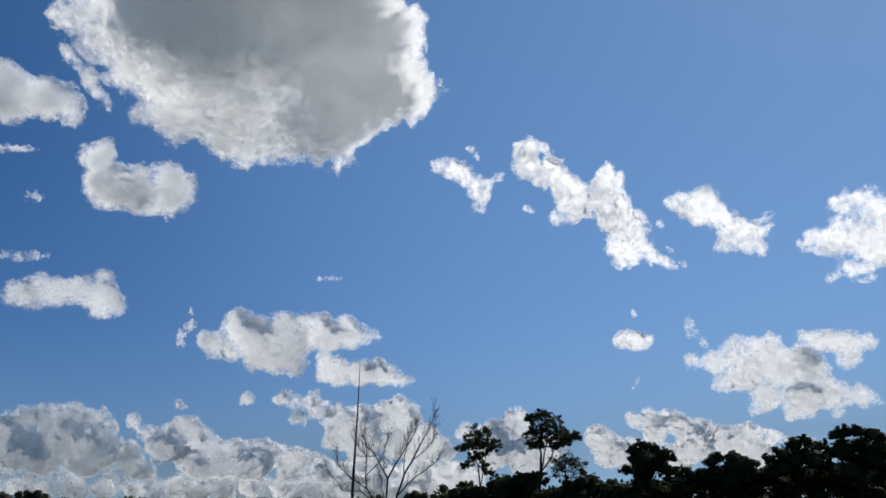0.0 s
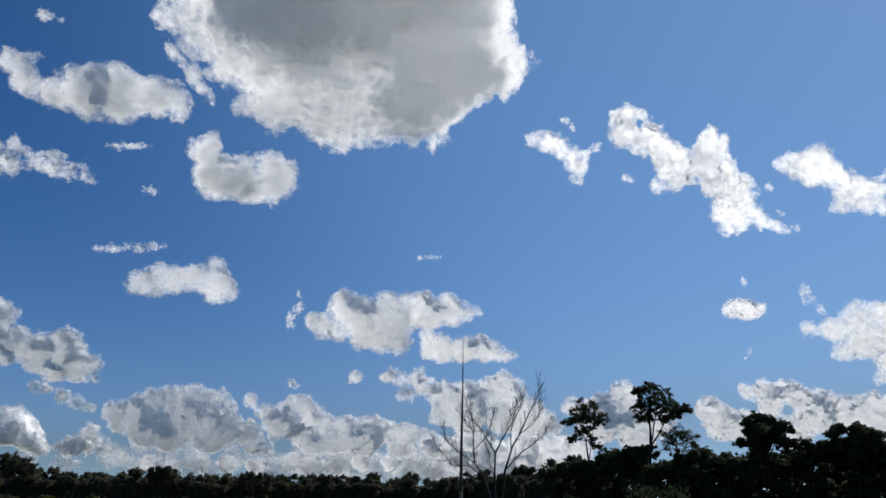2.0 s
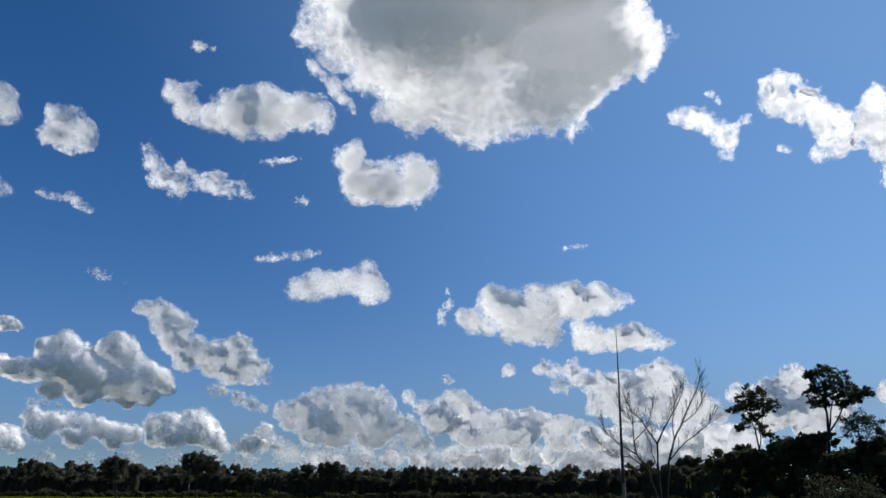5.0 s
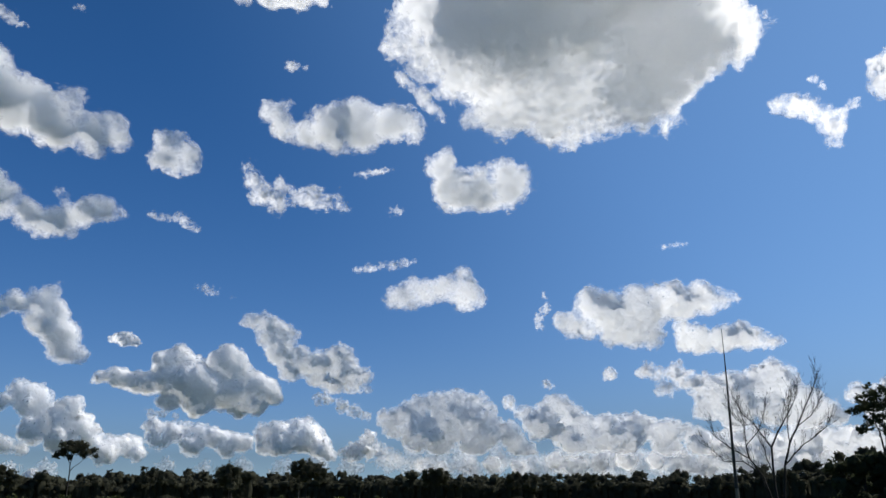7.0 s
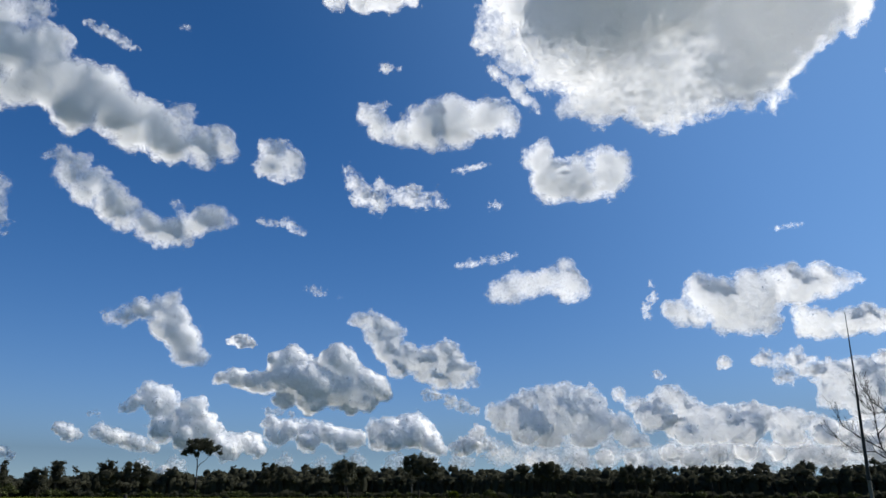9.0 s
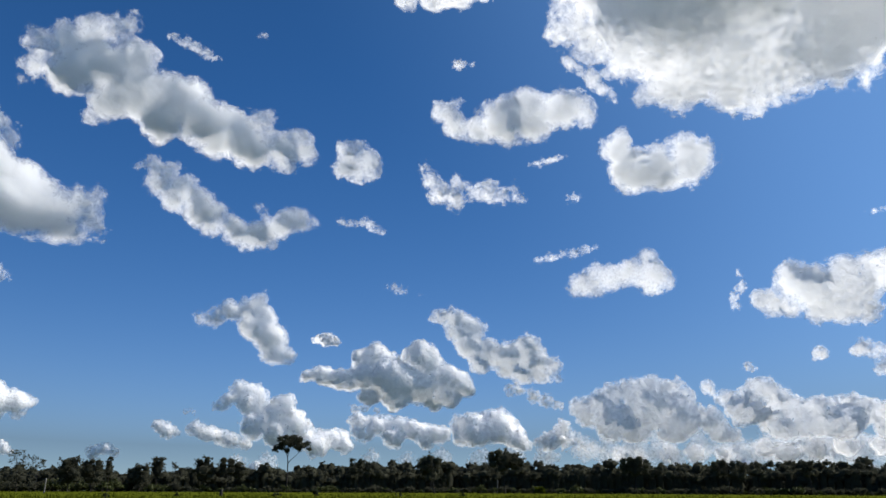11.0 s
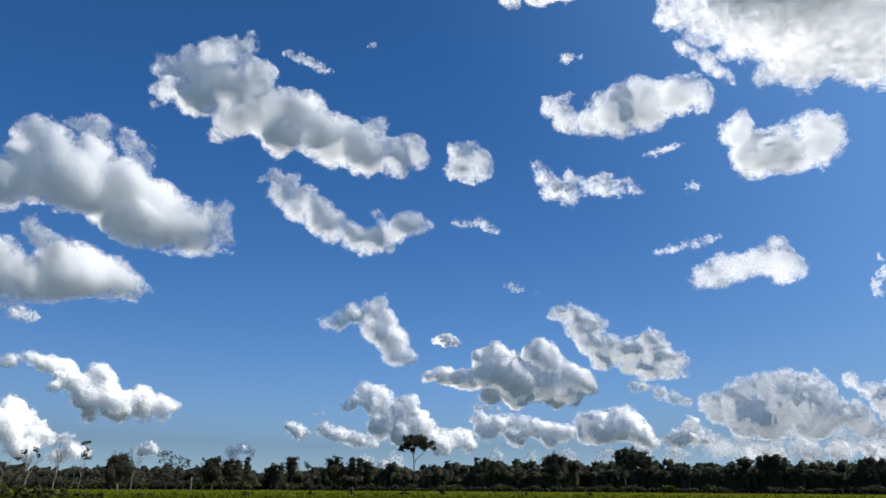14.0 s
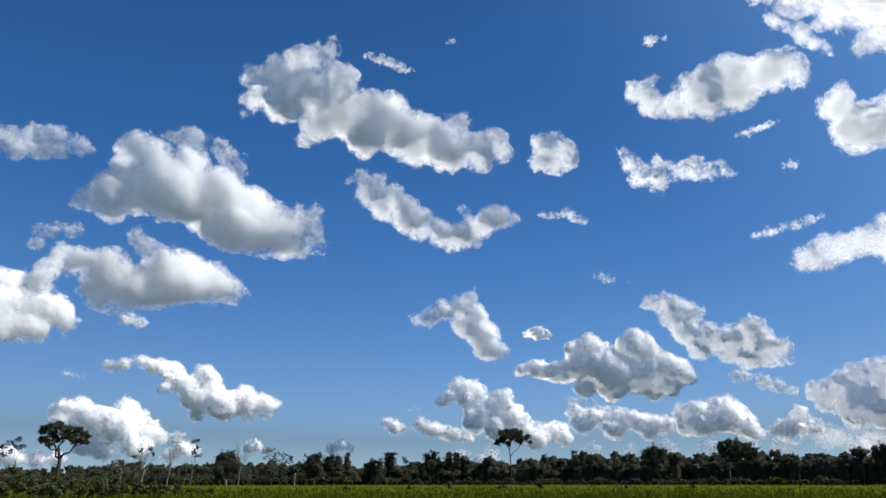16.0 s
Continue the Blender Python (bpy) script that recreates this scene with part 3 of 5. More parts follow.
cloud("towering cumulus behind the lone tree", 4400, 45.9, 4.7, [(2.82, 1.85, 0.73), (1.71, 1.64, 0.60), (2.54, 1.03, 0.85), (3.78, 1.12, 0.45),
      (1.11, 0.22, 0.97), (-0.13, 1.02, 0.77), (0.30, 0.02, 1.09), (-1.00, -0.19, 0.88), (-1.71, -0.99, 0.75), (0.32, -0.98, 1.09), (1.94, -0.58, 0.97),
      (-3.10, -1.40, 0.83), (-4.10, -1.41, 0.75), (-2.48, -1.91, 0.83), (-4.48, -1.92, 0.58), (4.40, 0.72, 0.45)], dense=0.65, glow=32)
cloud("small flat white puff", 4650, 43.1, 10.4, [(0.75, -0.00, 0.33), (0.04, 0.06, 0.44), (-0.70, -0.08, 0.37)], tau=12, dense=0.15)
cloud("white cloud slanting to a point", 4650, 48.8, 10.9, [(3.37, 0.59, 0.42), (2.33, 0.80, 0.66), (1.28, 1.22, 0.87), (0.01, 1.42, 0.87),
      (-0.62, 2.13, 0.46), (-1.03, 0.79, 0.91), (-1.35, -0.25, 1.00), (-1.91, -1.17, 0.87), (-2.64, -1.92, 0.57), (-1.82, -2.03, 0.50),
      (-3.34, -1.84, 0.33), (0.02, 0.47, 0.74), (-0.60, 0.17, 1.00), (-1.63, -0.67, 0.99)])
cloud("long slanting white cloud bank", 2100, 55.6, 26.9, [(8.81, 1.76, 1.01), (8.69, 0.20, 1.06), (7.23, 1.95, 1.34), (5.68, 2.91, 1.22),
      (4.29, 3.62, 1.02), (3.28, 3.98, 0.70), (6.70, 0.03, 1.52), (4.76, 1.01, 1.77), (2.77, 1.97, 1.53), (4.23, -1.36, 1.46), (2.26, -0.41, 1.92),
      (0.24, 0.10, 1.56), (-1.41, 0.17, 1.15), (0.59, -1.95, 1.65), (-1.84, -1.45, 1.83), (-3.89, -1.63, 1.49), (-5.53, -1.22, 0.90), (-2.68, -2.88, 1.37),
      (-5.12, -2.86, 1.59), (-7.15, -2.68, 1.24), (-8.79, -2.10, 0.99), (-9.38, -2.95, 0.82), (-7.54, -3.93, 0.83), (-5.52, -3.90, 0.74),
      (5.17, -2.45, 0.68), (-6.36, -0.65, 0.41), (9.36, -1.11, 0.35)])
cloud("round white cloud puff", 2900, 41.1, 23.4, [(1.15, 1.05, 0.81), (0.11, 1.28, 0.73), (-0.66, 0.32, 0.98), (0.59, -0.21, 1.11),
      (1.41, -0.37, 0.65), (-0.82, -0.71, 0.73), (-1.36, -0.46, 0.45), (0.02, -1.19, 0.45)])
cloud("hook shaped white cloud", 2600, 51.1, 19.6, [(6.22, 1.99, 0.57), (5.19, 2.33, 0.82), (3.92, 2.25, 0.74), (4.73, 1.01, 0.95),
      (3.05, 0.86, 1.08), (1.78, 0.47, 0.87), (3.45, -0.07, 0.91), (1.77, -0.58, 1.09), (0.52, -0.57, 0.92), (-0.32, -1.28, 0.83), (0.92, -1.62, 0.92),
      (-0.74, -2.03, 0.79), (-2.40, -2.04, 0.83), (-3.22, -2.26, 0.58), (-3.65, -1.22, 0.83), (-4.50, -0.52, 0.92), (-5.33, -0.42, 0.83),
      (-6.24, -0.69, 0.46), (-2.08, 0.44, 0.33), (-2.63, -0.07, 0.33), (-1.57, -2.03, 0.92), (-3.03, -1.54, 0.92), (-1.15, -1.69, 0.75),
      (-4.08, -0.89, 0.92)])
cloud("small trailing shred of cloud", 3550, 40.8, 18.9, [(1.48, 0.26, 0.37), (0.65, 0.22, 0.33), (-0.18, 0.34, 0.41), (-0.77, 0.02, 0.49),
      (-1.57, -0.32, 0.32)], tau=36, rag=1.7)
cloud("small torn cloud shred", 2280, 54.7, 30.3, [(1.52, 0.44, 0.36), (0.70, 0.20, 0.44), (-0.12, -0.04, 0.48), (-0.81, -0.25, 0.44),
      (-1.55, -0.47, 0.28)], tau=34, rag=1.7)
cloud("large soft white cloud with a shaded side", 2500, 68.5, 19.7, [(4.79, 2.85, 1.12), (3.66, 2.75, 1.21), (5.36, 1.51, 1.11), (3.15, 1.45, 1.72),
      (6.26, 0.01, 1.14), (7.56, -0.78, 0.64), (8.54, -1.13, 0.39), (4.43, -0.30, 1.70), (1.88, 0.04, 2.10), (1.28, 1.70, 1.59), (-1.12, 0.78, 1.75),
      (-0.49, -0.90, 2.02), (-2.80, -0.67, 1.85), (-4.06, -1.79, 1.75), (-5.64, -1.68, 1.39), (-7.23, -1.37, 1.19), (-8.09, -2.36, 0.78),
      (-6.11, -2.89, 0.89), (-3.34, -2.67, 1.21), (-8.00, -0.50, 0.61), (-8.59, -2.88, 0.41), (-1.37, -2.23, 1.11), (5.80, -0.89, 1.56),
      (7.50, -1.23, 0.94), (-2.50, -1.92, 1.89), (-4.48, -2.17, 1.46), (-6.50, -2.66, 1.14)])
cloud("grey shaded cloud behind the large white one", 2700, 68.7, 22.5, [(2.42, 1.08, 0.79), (1.49, 1.22, 0.88), (0.52, 1.04, 0.96),
      (-0.84, 0.90, 0.89), (-1.67, 0.24, 0.98), (-2.49, -0.27, 0.75), (-2.37, -1.17, 0.83)], tau=70)
cloud("soft white cloud with a pointed end", 2800, 79.6, 21.8, [(3.08, -0.30, 1.03), (1.86, 0.05, 0.81), (0.62, 0.44, 0.79), (-0.67, 0.71, 0.80),
      (-1.74, 0.36, 0.63), (-2.46, 0.12, 0.53), (-3.16, 0.13, 0.29), (1.42, -0.78, 0.82), (-0.16, -0.41, 0.83), (-1.18, -0.51, 0.52)])
cloud("broad grey and white cloud with a gap", 2800, 71.7, 14.2, [(5.51, 0.40, 1.07), (6.35, -0.84, 0.91), (4.44, 0.15, 1.16), (3.03, 0.01, 1.18),
      (3.19, -1.55, 1.32), (1.51, -0.76, 0.93), (1.74, -1.87, 1.04), (0.30, 1.52, 0.87), (1.06, 2.38, 0.59), (-0.88, 0.93, 1.07), (-2.42, 0.67, 1.21),
      (-1.43, -0.81, 1.70), (-3.27, -0.26, 1.29), (-4.41, -0.17, 1.22), (-5.22, -0.52, 0.95), (-6.05, -1.19, 0.75), (-4.12, -1.32, 0.86),
      (-0.45, -2.07, 0.79), (-6.83, -1.15, 0.36), (1.38, -1.25, 1.20), (0.53, -1.45, 1.13), (2.38, 0.59, 0.96), (2.58, -0.79, 1.18), (-0.10, -0.53, 0.83),
      (-2.55, -0.71, 1.24), (6.90, -1.65, 1.12), (0.40, -0.97, 1.59), (-1.39, -0.41, 1.47), (-3.30, -0.66, 1.25), (-5.25, -0.92, 0.95),
      (2.74, -2.35, 0.95)])
cloud("faint torn cloud tops", 3000, 77.8, 15.9, [(1.08, 0.20, 0.55), (0.32, 0.31, 0.49), (-0.52, 0.43, 0.49), (-1.17, 0.71, 0.36),
      (1.18, -0.76, 0.52)], tau=42, rag=1.7)
cloud("rounded white cloud bank", 3000, 79.1, 11.0, [(0.91, 0.67, 1.10), (1.65, 1.32, 1.09), (-0.43, 0.45, 1.19), (-1.85, -0.15, 1.06),
      (-0.66, -1.20, 1.04), (0.62, -1.31, 1.09), (-2.46, -0.96, 0.60), (2.37, -0.23, 1.82)])
cloud("small white cloud tuft", 4650, 72.4, 10.5, [(0.34, 0.11, 0.51), (-0.40, -0.03, 0.41)])
cloud("faint small white cloud", 4650, 75.6, 6.8, [(0.58, 0.07, 0.32), (0.05, -0.05, 0.32), (-0.57, -0.13, 0.32)], tau=42, rag=1.7)
cloud("stretched cumulus with layered base", 3200, 68.0, 6.1, [(5.61, 1.32, 0.40), (4.55, 1.38, 0.51), (3.51, 1.74, 0.45), (2.55, 1.40, 0.63),
      (1.42, 1.14, 0.75), (1.87, 0.08, 0.52), (0.78, 0.32, 0.75), (-0.66, 1.03, 0.76), (-1.29, 0.39, 0.80), (-0.24, -0.62, 0.91), (-1.97, -0.96, 1.04),
      (-3.49, -0.72, 0.97), (-3.43, 0.06, 0.47), (-4.86, -0.89, 0.78), (-5.65, -0.91, 0.47), (-5.11, -1.71, 0.39), (-2.41, -1.76, 0.46),
      (-0.53, -1.76, 0.52), (-3.95, -1.81, 0.39)], base=-2.29, dense=0.65, glow=32)
cloud("bright white cumulus behind bare trees", 4500, 72.6, 3.3, [(3.43, 1.16, 0.62), (2.45, 1.38, 0.63), (1.53, 0.86, 0.70), (2.67, 0.46, 0.94),
      (0.95, 0.32, 1.03), (-0.49, 1.55, 0.57), (-1.10, 0.94, 0.72), (-0.29, 0.17, 1.05), (-2.09, 0.03, 0.73), (-2.69, -0.52, 0.62), (3.70, 0.61, 0.51),
      (1.82, -0.97, 0.84), (-1.31, -1.10, 0.86), (0.73, -1.49, 0.70), (-3.78, -0.54, 0.41)], dense=0.65, glow=32)
cloud("low white cloud at the treetops", 4700, 68.3, 1.9, [(-0.10, 0.15, 0.58), (-0.85, 0.05, 0.41), (0.77, -0.23, 0.50)])
cloud("pale low cloud at the treetops", 4700, 77.9, 1.5, [(1.94, 0.22, 0.71), (0.65, -0.11, 0.65), (-0.65, -0.27, 0.53),
      (-1.93, -0.15, 0.54)], tau=18)
cloud("small puff low over the woods", 4600, 57.4, 2.3, [(0.67, -0.13, 0.39), (0.00, 0.15, 0.40), (-0.61, -0.12, 0.35)])
cloud("small low cloud behind a bare tree", 4600, 63.5, 2.2, [(0.49, -0.03, 0.38), (-0.07, 0.17, 0.38), (-0.59, -0.10, 0.31)])
cloud("small bright puff of cumulus", 4500, 53.6, 3.8, [(0.65, 0.28, 0.40), (0.07, -0.07, 0.48), (-0.58, -0.27, 0.28)])
cloud("low white cumulus row", 4550, 50.1, 3.4, [(1.77, 0.45, 0.55), (0.83, 0.13, 0.60), (0.01, -0.03, 0.55), (-0.81, -0.27, 0.55),
      (-1.74, -0.51, 0.44)], dense=0.65, glow=32)
cloud("tiny faint white puff", 4500, 52.3, 5.0, [(0.28, 0.01, 0.28), (-0.21, 0.05, 0.32)], tau=42, rag=1.7)
cloud("white cloud wing lit from behind", 2750, -7.9, 24.7, [(2.29, 1.61, 0.57), (1.23, 1.37, 0.74), (0.18, 1.08, 0.66), (-0.45, 0.25, 0.74),
      (-0.86, -0.80, 0.66), (-0.77, -1.68, 0.42), (-1.71, 0.52, 0.46), (-2.34, 0.72, 0.37)], glow=60, rag=1.8, dense=0.12, tau=30)
cloud("tiny shred beside a bright cloud", 2510, -8.2, 27.3, [(0.32, 0.35, 0.24), (-0.10, 0.10, 0.24), (-0.39, -0.40, 0.24)], tau=30, rag=1.7)
cloud("brilliant white ragged cloud chain", 2400, -17.8, 22.8, [(4.79, 4.54, 0.82), (3.72, 4.61, 0.69), (5.04, 3.31, 0.82), (3.57, 3.04, 0.90),
      (2.54, 2.57, 0.98), (1.99, 1.09, 0.98), (2.68, -0.53, 0.57), (1.34, 1.67, 0.90), (0.35, 0.99, 0.73), (-1.17, 2.30, 0.84), (-1.73, 1.64, 0.68),
      (-0.87, 0.89, 0.97), (-1.81, -0.00, 0.92), (-1.90, -1.45, 1.09), (-2.72, -1.11, 0.84), (-1.98, -3.09, 1.09), (-2.98, -2.76, 0.84),
      (-3.68, -3.64, 0.67), (-4.59, -4.12, 0.48), (-5.11, -4.70, 0.27), (-1.53, -4.00, 0.49), (0.79, 0.40, 0.81), (-0.25, 0.74, 0.89), (1.96, 1.71, 0.90),
      (-1.17, -0.57, 0.80), (1.43, -0.18, 0.56)], glow=60, rag=1.8, dense=0.12, tau=30)
cloud("brilliant white cloud with ragged ends", 3210, -27.4, 21.0, [(2.95, 1.79, 0.70), (1.36, 2.19, 0.69), (1.87, 1.05, 0.89), (0.58, 0.69, 0.88),
      (-0.23, -0.41, 0.91), (0.27, -1.54, 0.68), (-0.84, -1.47, 0.67), (-1.98, -1.04, 0.67), (-2.19, -2.16, 0.45), (-2.82, -0.10, 0.37),
      (-3.64, -0.11, 0.22), (-1.51, -1.88, 0.45), (3.66, 1.74, 0.31), (1.07, 1.35, 0.92), (-0.93, -0.70, 0.83)], glow=60, rag=1.8, dense=0.12, tau=30)
cloud("dense white cloud with bright rim", 2700, -35.4, 18.6, [(0.11, 2.41, 0.98), (-1.09, 2.56, 0.93), (-1.76, 1.68, 0.96), (2.14, 0.47, 0.71),
      (2.87, 0.20, 0.57), (0.80, 0.26, 1.17), (-0.76, -0.38, 1.32), (0.12, -1.73, 0.94), (-1.64, -0.90, 1.16), (1.17, -2.07, 0.42), (-2.82, 0.36, 1.42),
      (-0.71, -2.61, 0.47)], flat=0.55, tau=28, glow=90, rag=1.8, dense=0.25)
cloud("small bright lens of cloud", 4650, -20.0, 12.9, [(1.06, 0.17, 0.36), (0.45, 0.31, 0.48), (-0.25, 0.19, 0.59), (-1.03, 0.12, 0.39),
      (-0.02, -0.24, 0.36)], tau=22, dense=0.1, rag=1.4)
cloud("tiny shred over a small cloud", 4440, -20.2, 15.0, [(-0.02, 0.20, 0.24), (-0.07, -0.13, 0.19)], tau=30, rag=1.7)
cloud("big lumpy cumulus with grey folds", 3700, -29.4, 10.8, [(5.36, 3.33, 0.47), (5.04, 2.63, 0.46), (4.36, 1.88, 0.38), (5.25, 0.60, 0.65),
      (5.75, 0.11, 0.34), (3.94, 0.52, 0.87), (2.40, 1.01, 1.01), (0.89, 1.36, 0.96), (0.13, 1.69, 0.66), (1.83, -0.38, 1.38), (3.37, -1.06, 0.78),
      (-0.34, -0.14, 1.35), (-2.01, -0.63, 1.32), (-1.83, 0.50, 0.75), (0.60, -1.96, 1.09), (-1.41, -2.44, 1.21), (-3.13, -2.18, 1.04),
      (-4.75, -2.29, 0.81), (-5.67, -2.53, 0.56), (-3.28, -3.38, 0.41), (-0.61, -3.36, 0.43),
      (1.42, -2.89, 0.44)], base=-3.73, flat=0.6, rag=1.2, glow=45, dense=0.4)
cloud("white cloud head above a lumpy cumulus", 3800, -33.3, 11.3, [(1.67, 1.10, 0.53), (0.85, 0.84, 0.78), (-0.49, 0.78, 0.83), (-1.62, 0.60, 0.68),
      (-0.65, -0.34, 0.79), (-0.38, -1.04, 0.35)], glow=45, dense=0.4)
cloud("cumulus heads behind the dark trees", 4500, -24.0, 6.0, [(6.77, 0.32, 0.94), (6.05, -0.65, 1.12), (4.35, 1.33, 0.53), (3.18, 1.50, 0.69),
      (2.03, 1.47, 0.64), (2.87, 0.65, 0.80), (1.32, 0.99, 0.79), (-0.16, 0.76, 0.70), (-1.20, 0.17, 0.77), (-3.40, 0.48, 0.68), (-2.22, -0.42, 1.24),
      (-4.76, 0.06, 0.60), (0.32, -0.36, 1.08), (4.50, -0.67, 0.92), (-3.90, -1.19, 1.22), (1.54, -1.46, 1.08), (-6.69, -0.90, 1.01)])
cloud("pale cumulus behind the tall trees", 4600, -10.6, 6.3, [(2.89, 0.44, 0.68), (1.87, -0.15, 0.84), (0.64, 0.65, 0.80), (-0.39, 1.25, 0.68),
      (-1.20, 1.16, 0.63), (-0.76, -0.14, 1.16), (1.07, -0.93, 1.36), (-1.34, -1.31, 1.35), (-2.95, -0.93, 1.06)])
cloud("white cloud edge high overhead", 1970, 34.4, 35.8, [(2.77, -0.70, 0.69), (0.82, -0.53, 0.93), (-1.14, -0.21, 1.01), (-2.74, -0.34, 0.61),
      (0.08, 0.66, 1.23), (2.45, 0.65, 0.83)], tau=18)
cloud("pale hazy cloud bank low on the horizon", 4800, 9.6, 2.4, [(14.56, 0.16, 0.96), (12.94, -0.03, 1.17), (10.91, -0.13, 1.28),
      (8.89, -0.27, 1.17), (6.86, 0.20, 1.17), (4.86, -0.26, 1.16), (2.85, 0.01, 1.16), (0.88, -0.11, 1.26), (-1.08, -0.00, 1.35), (-3.02, 0.10, 1.34),
      (-4.91, -0.03, 1.32), (-6.77, -0.05, 1.30), (-8.60, -0.07, 1.38), (-10.36, -0.28, 1.46), (-12.46, -0.23, 1.53),
      (-14.49, -0.16, 1.49)], tau=75, rag=1.2, glow=80)
cloud("hazy low cloud behind the wood", 4800, 37.9, 1.9, [(10.84, -0.19, 0.70), (8.91, -0.24, 0.72), (6.61, -0.08, 0.74), (4.20, -0.13, 0.76),
      (1.72, 0.03, 0.78), (-0.85, -0.03, 0.85), (-3.47, 0.13, 0.86), (-6.18, 0.06, 0.88), (-8.52, 0.21, 0.89),
      (-10.91, 0.12, 0.84)], tau=75, rag=1.2, glow=80)
cloud("pale peak of far cloud", 4800, 47.5, 1.4, [(0.39, -0.04, 0.27), (0.02, 0.15, 0.32), (-0.42, -0.08, 0.27)])
cloud("faint veil of thin cloud", 4650, 37.3, 14.2, [(1.32, 0.25, 0.31), (0.85, 0.13, 0.31), (0.37, -0.03, 0.35), (-0.16, 0.10, 0.27),
      (-1.25, -0.34, 0.27)], tau=42, rag=1.7)
cloud("faint smudge of thin cloud", 2250, 32.7, 30.8, [(0.57, -0.09, 0.35), (0.02, 0.06, 0.39), (-0.54, -0.04, 0.27)], tau=42, rag=1.7)
cloud("faint thin streak of cloud", 2860, 26.2, 23.7, [(0.97, -0.25, 0.29), (0.28, -0.09, 0.33), (-0.38, 0.02, 0.33),
      (-1.04, 0.17, 0.29)], tau=42, rag=1.7)
cloud("faint shred of thin cloud", 2870, 26.1, 23.6, [(1.26, -0.19, 0.30), (0.64, -0.10, 0.33), (-0.03, 0.05, 0.37), (-0.69, 0.20, 0.33),
      (-1.34, 0.27, 0.29)], tau=42, rag=1.7)
cloud("faint patch of thin cloud", 2250, 33.2, 30.8, [(0.27, -0.07, 0.38), (-0.23, 0.01, 0.38)], tau=42, rag=1.7)
cloud("small faint streak of cloud", 2180, 49.2, 31.8, [(0.46, -0.05, 0.24), (0.02, 0.03, 0.24), (-0.39, 0.02, 0.19)], tau=42, rag=1.7)
cloud("faint torn bits of cloud", 4650, 37.2, 14.2, [(1.01, 0.29, 0.32), (0.37, 0.33, 0.28), (-0.95, -0.32, 0.28)], tau=42, rag=1.7)
cloud("tiny faint shred of cloud", 4650, -20.0, 10.1, [(0.19, -0.26, 0.23), (-0.07, 0.05, 0.23), (-0.29, 0.32, 0.19)], tau=42, rag=1.7)
cloud("small bright shred of cloud", 3140, -22.3, 21.5, [(0.64, 0.28, 0.32), (-0.31, -0.09, 0.27), (-0.56, -0.32, 0.23)], tau=30, rag=1.7)
cloud("small pale shred of cloud", 3010, -12.4, 22.5, [(0.60, -0.66, 0.25), (-0.06, 0.66, 0.33), (-0.56, 0.47, 0.29)], tau=30, rag=1.7)
cloud("trailing shred beside a bright cloud", 3680, -24.1, 18.2, [(0.12, 0.13, 0.27), (-0.17, -0.05, 0.23)], rag=2.6, tau=40)
cloud("loose torn shreds beside the huge cloud", 1900, 23.1, 30.2, [(1.08, 0.54, 0.39), (0.67, 0.19, 0.40), (0.12, -0.37, 0.36), (-0.85, -1.37, 0.44),
      (-1.52, -1.80, 0.45), (-0.52, -0.60, 0.40), (-1.04, -0.94, 0.44), (2.17, 2.41, 0.39), (1.57, 2.02, 0.35), (-2.15, -2.45, 0.37)], tau=30, rag=1.8)

# ---- plants ----
rng = np.random.default_rng(11)


def spot(turn, far, z=0.0):
    """A place by its turn to the left (degrees) and its distance from the camera's foot; its x then points to the right."""
    a = radians(turn)
    return pose(-math.sin(a) * far, math.cos(a) * far, z, 0, 0, turn)


def mesh_of(name, verts, faces, mat, smooth=True):
    me = bpy.data.meshes.new(name)
    verts, faces = np.asarray(verts, np.float32), np.asarray(faces, np.int32)
    me.vertices.add(len(verts)); me.vertices.foreach_set("co", verts.ravel())
    me.loops.add(faces.size); me.loops.foreach_set("vertex_index", faces.ravel())
    me.polygons.add(len(faces)); me.polygons.foreach_set("loop_start", np.arange(0, faces.size, 4, dtype=np.int32))
    if smooth:
        me.polygons.foreach_set("use_smooth", np.ones(len(faces), bool))
    me.update(calc_edges=True)
    me.materials.append(mat)
    return me


def child(name, me, parent, label=""):
    ob = new(name, me)
    ob.parent = parent
    return tagged(ob, label)


class Wood:
    """Tapered round limbs, gathered into one mesh."""
    def __init__(self):
        self.verts, self.faces, self.count = [], [], 0

    def limb(self, path, r0, r1, sides=6):
        path = np.asarray(path, float)
        n = len(path)
        way = np.gradient(path, axis=0)
        way /= np.linalg.norm(way, axis=1)[:, None] + 1e-9
        side = np.cross(way, (0.31, 0.92, 0.24)); side /= np.linalg.norm(side, axis=1)[:, None] + 1e-9
        up = np.cross(way, side)
        turn = np.arange(sides) * 2 * np.pi / sides
        r = np.linspace(r0, r1, n)[:, None, None]
        ring = path[:, None] + r * (side[:, None] * np.cos(turn)[None, :, None] + up[:, None] * np.sin(turn)[None, :, None])
        self.verts.append(ring.reshape(-1, 3))
        k = np.arange(sides)
        for i in range(n - 1):
            a, b = self.count + i * sides, self.count + (i + 1) * sides
            self.faces.append(np.stack([a + k, a + (k + 1) % sides, b + (k + 1) % sides, b + k], 1))
        self.count += n * sides

    def mesh(self, name, mat):
        return mesh_of(name, np.concatenate(self.verts), np.concatenate(self.faces), mat)


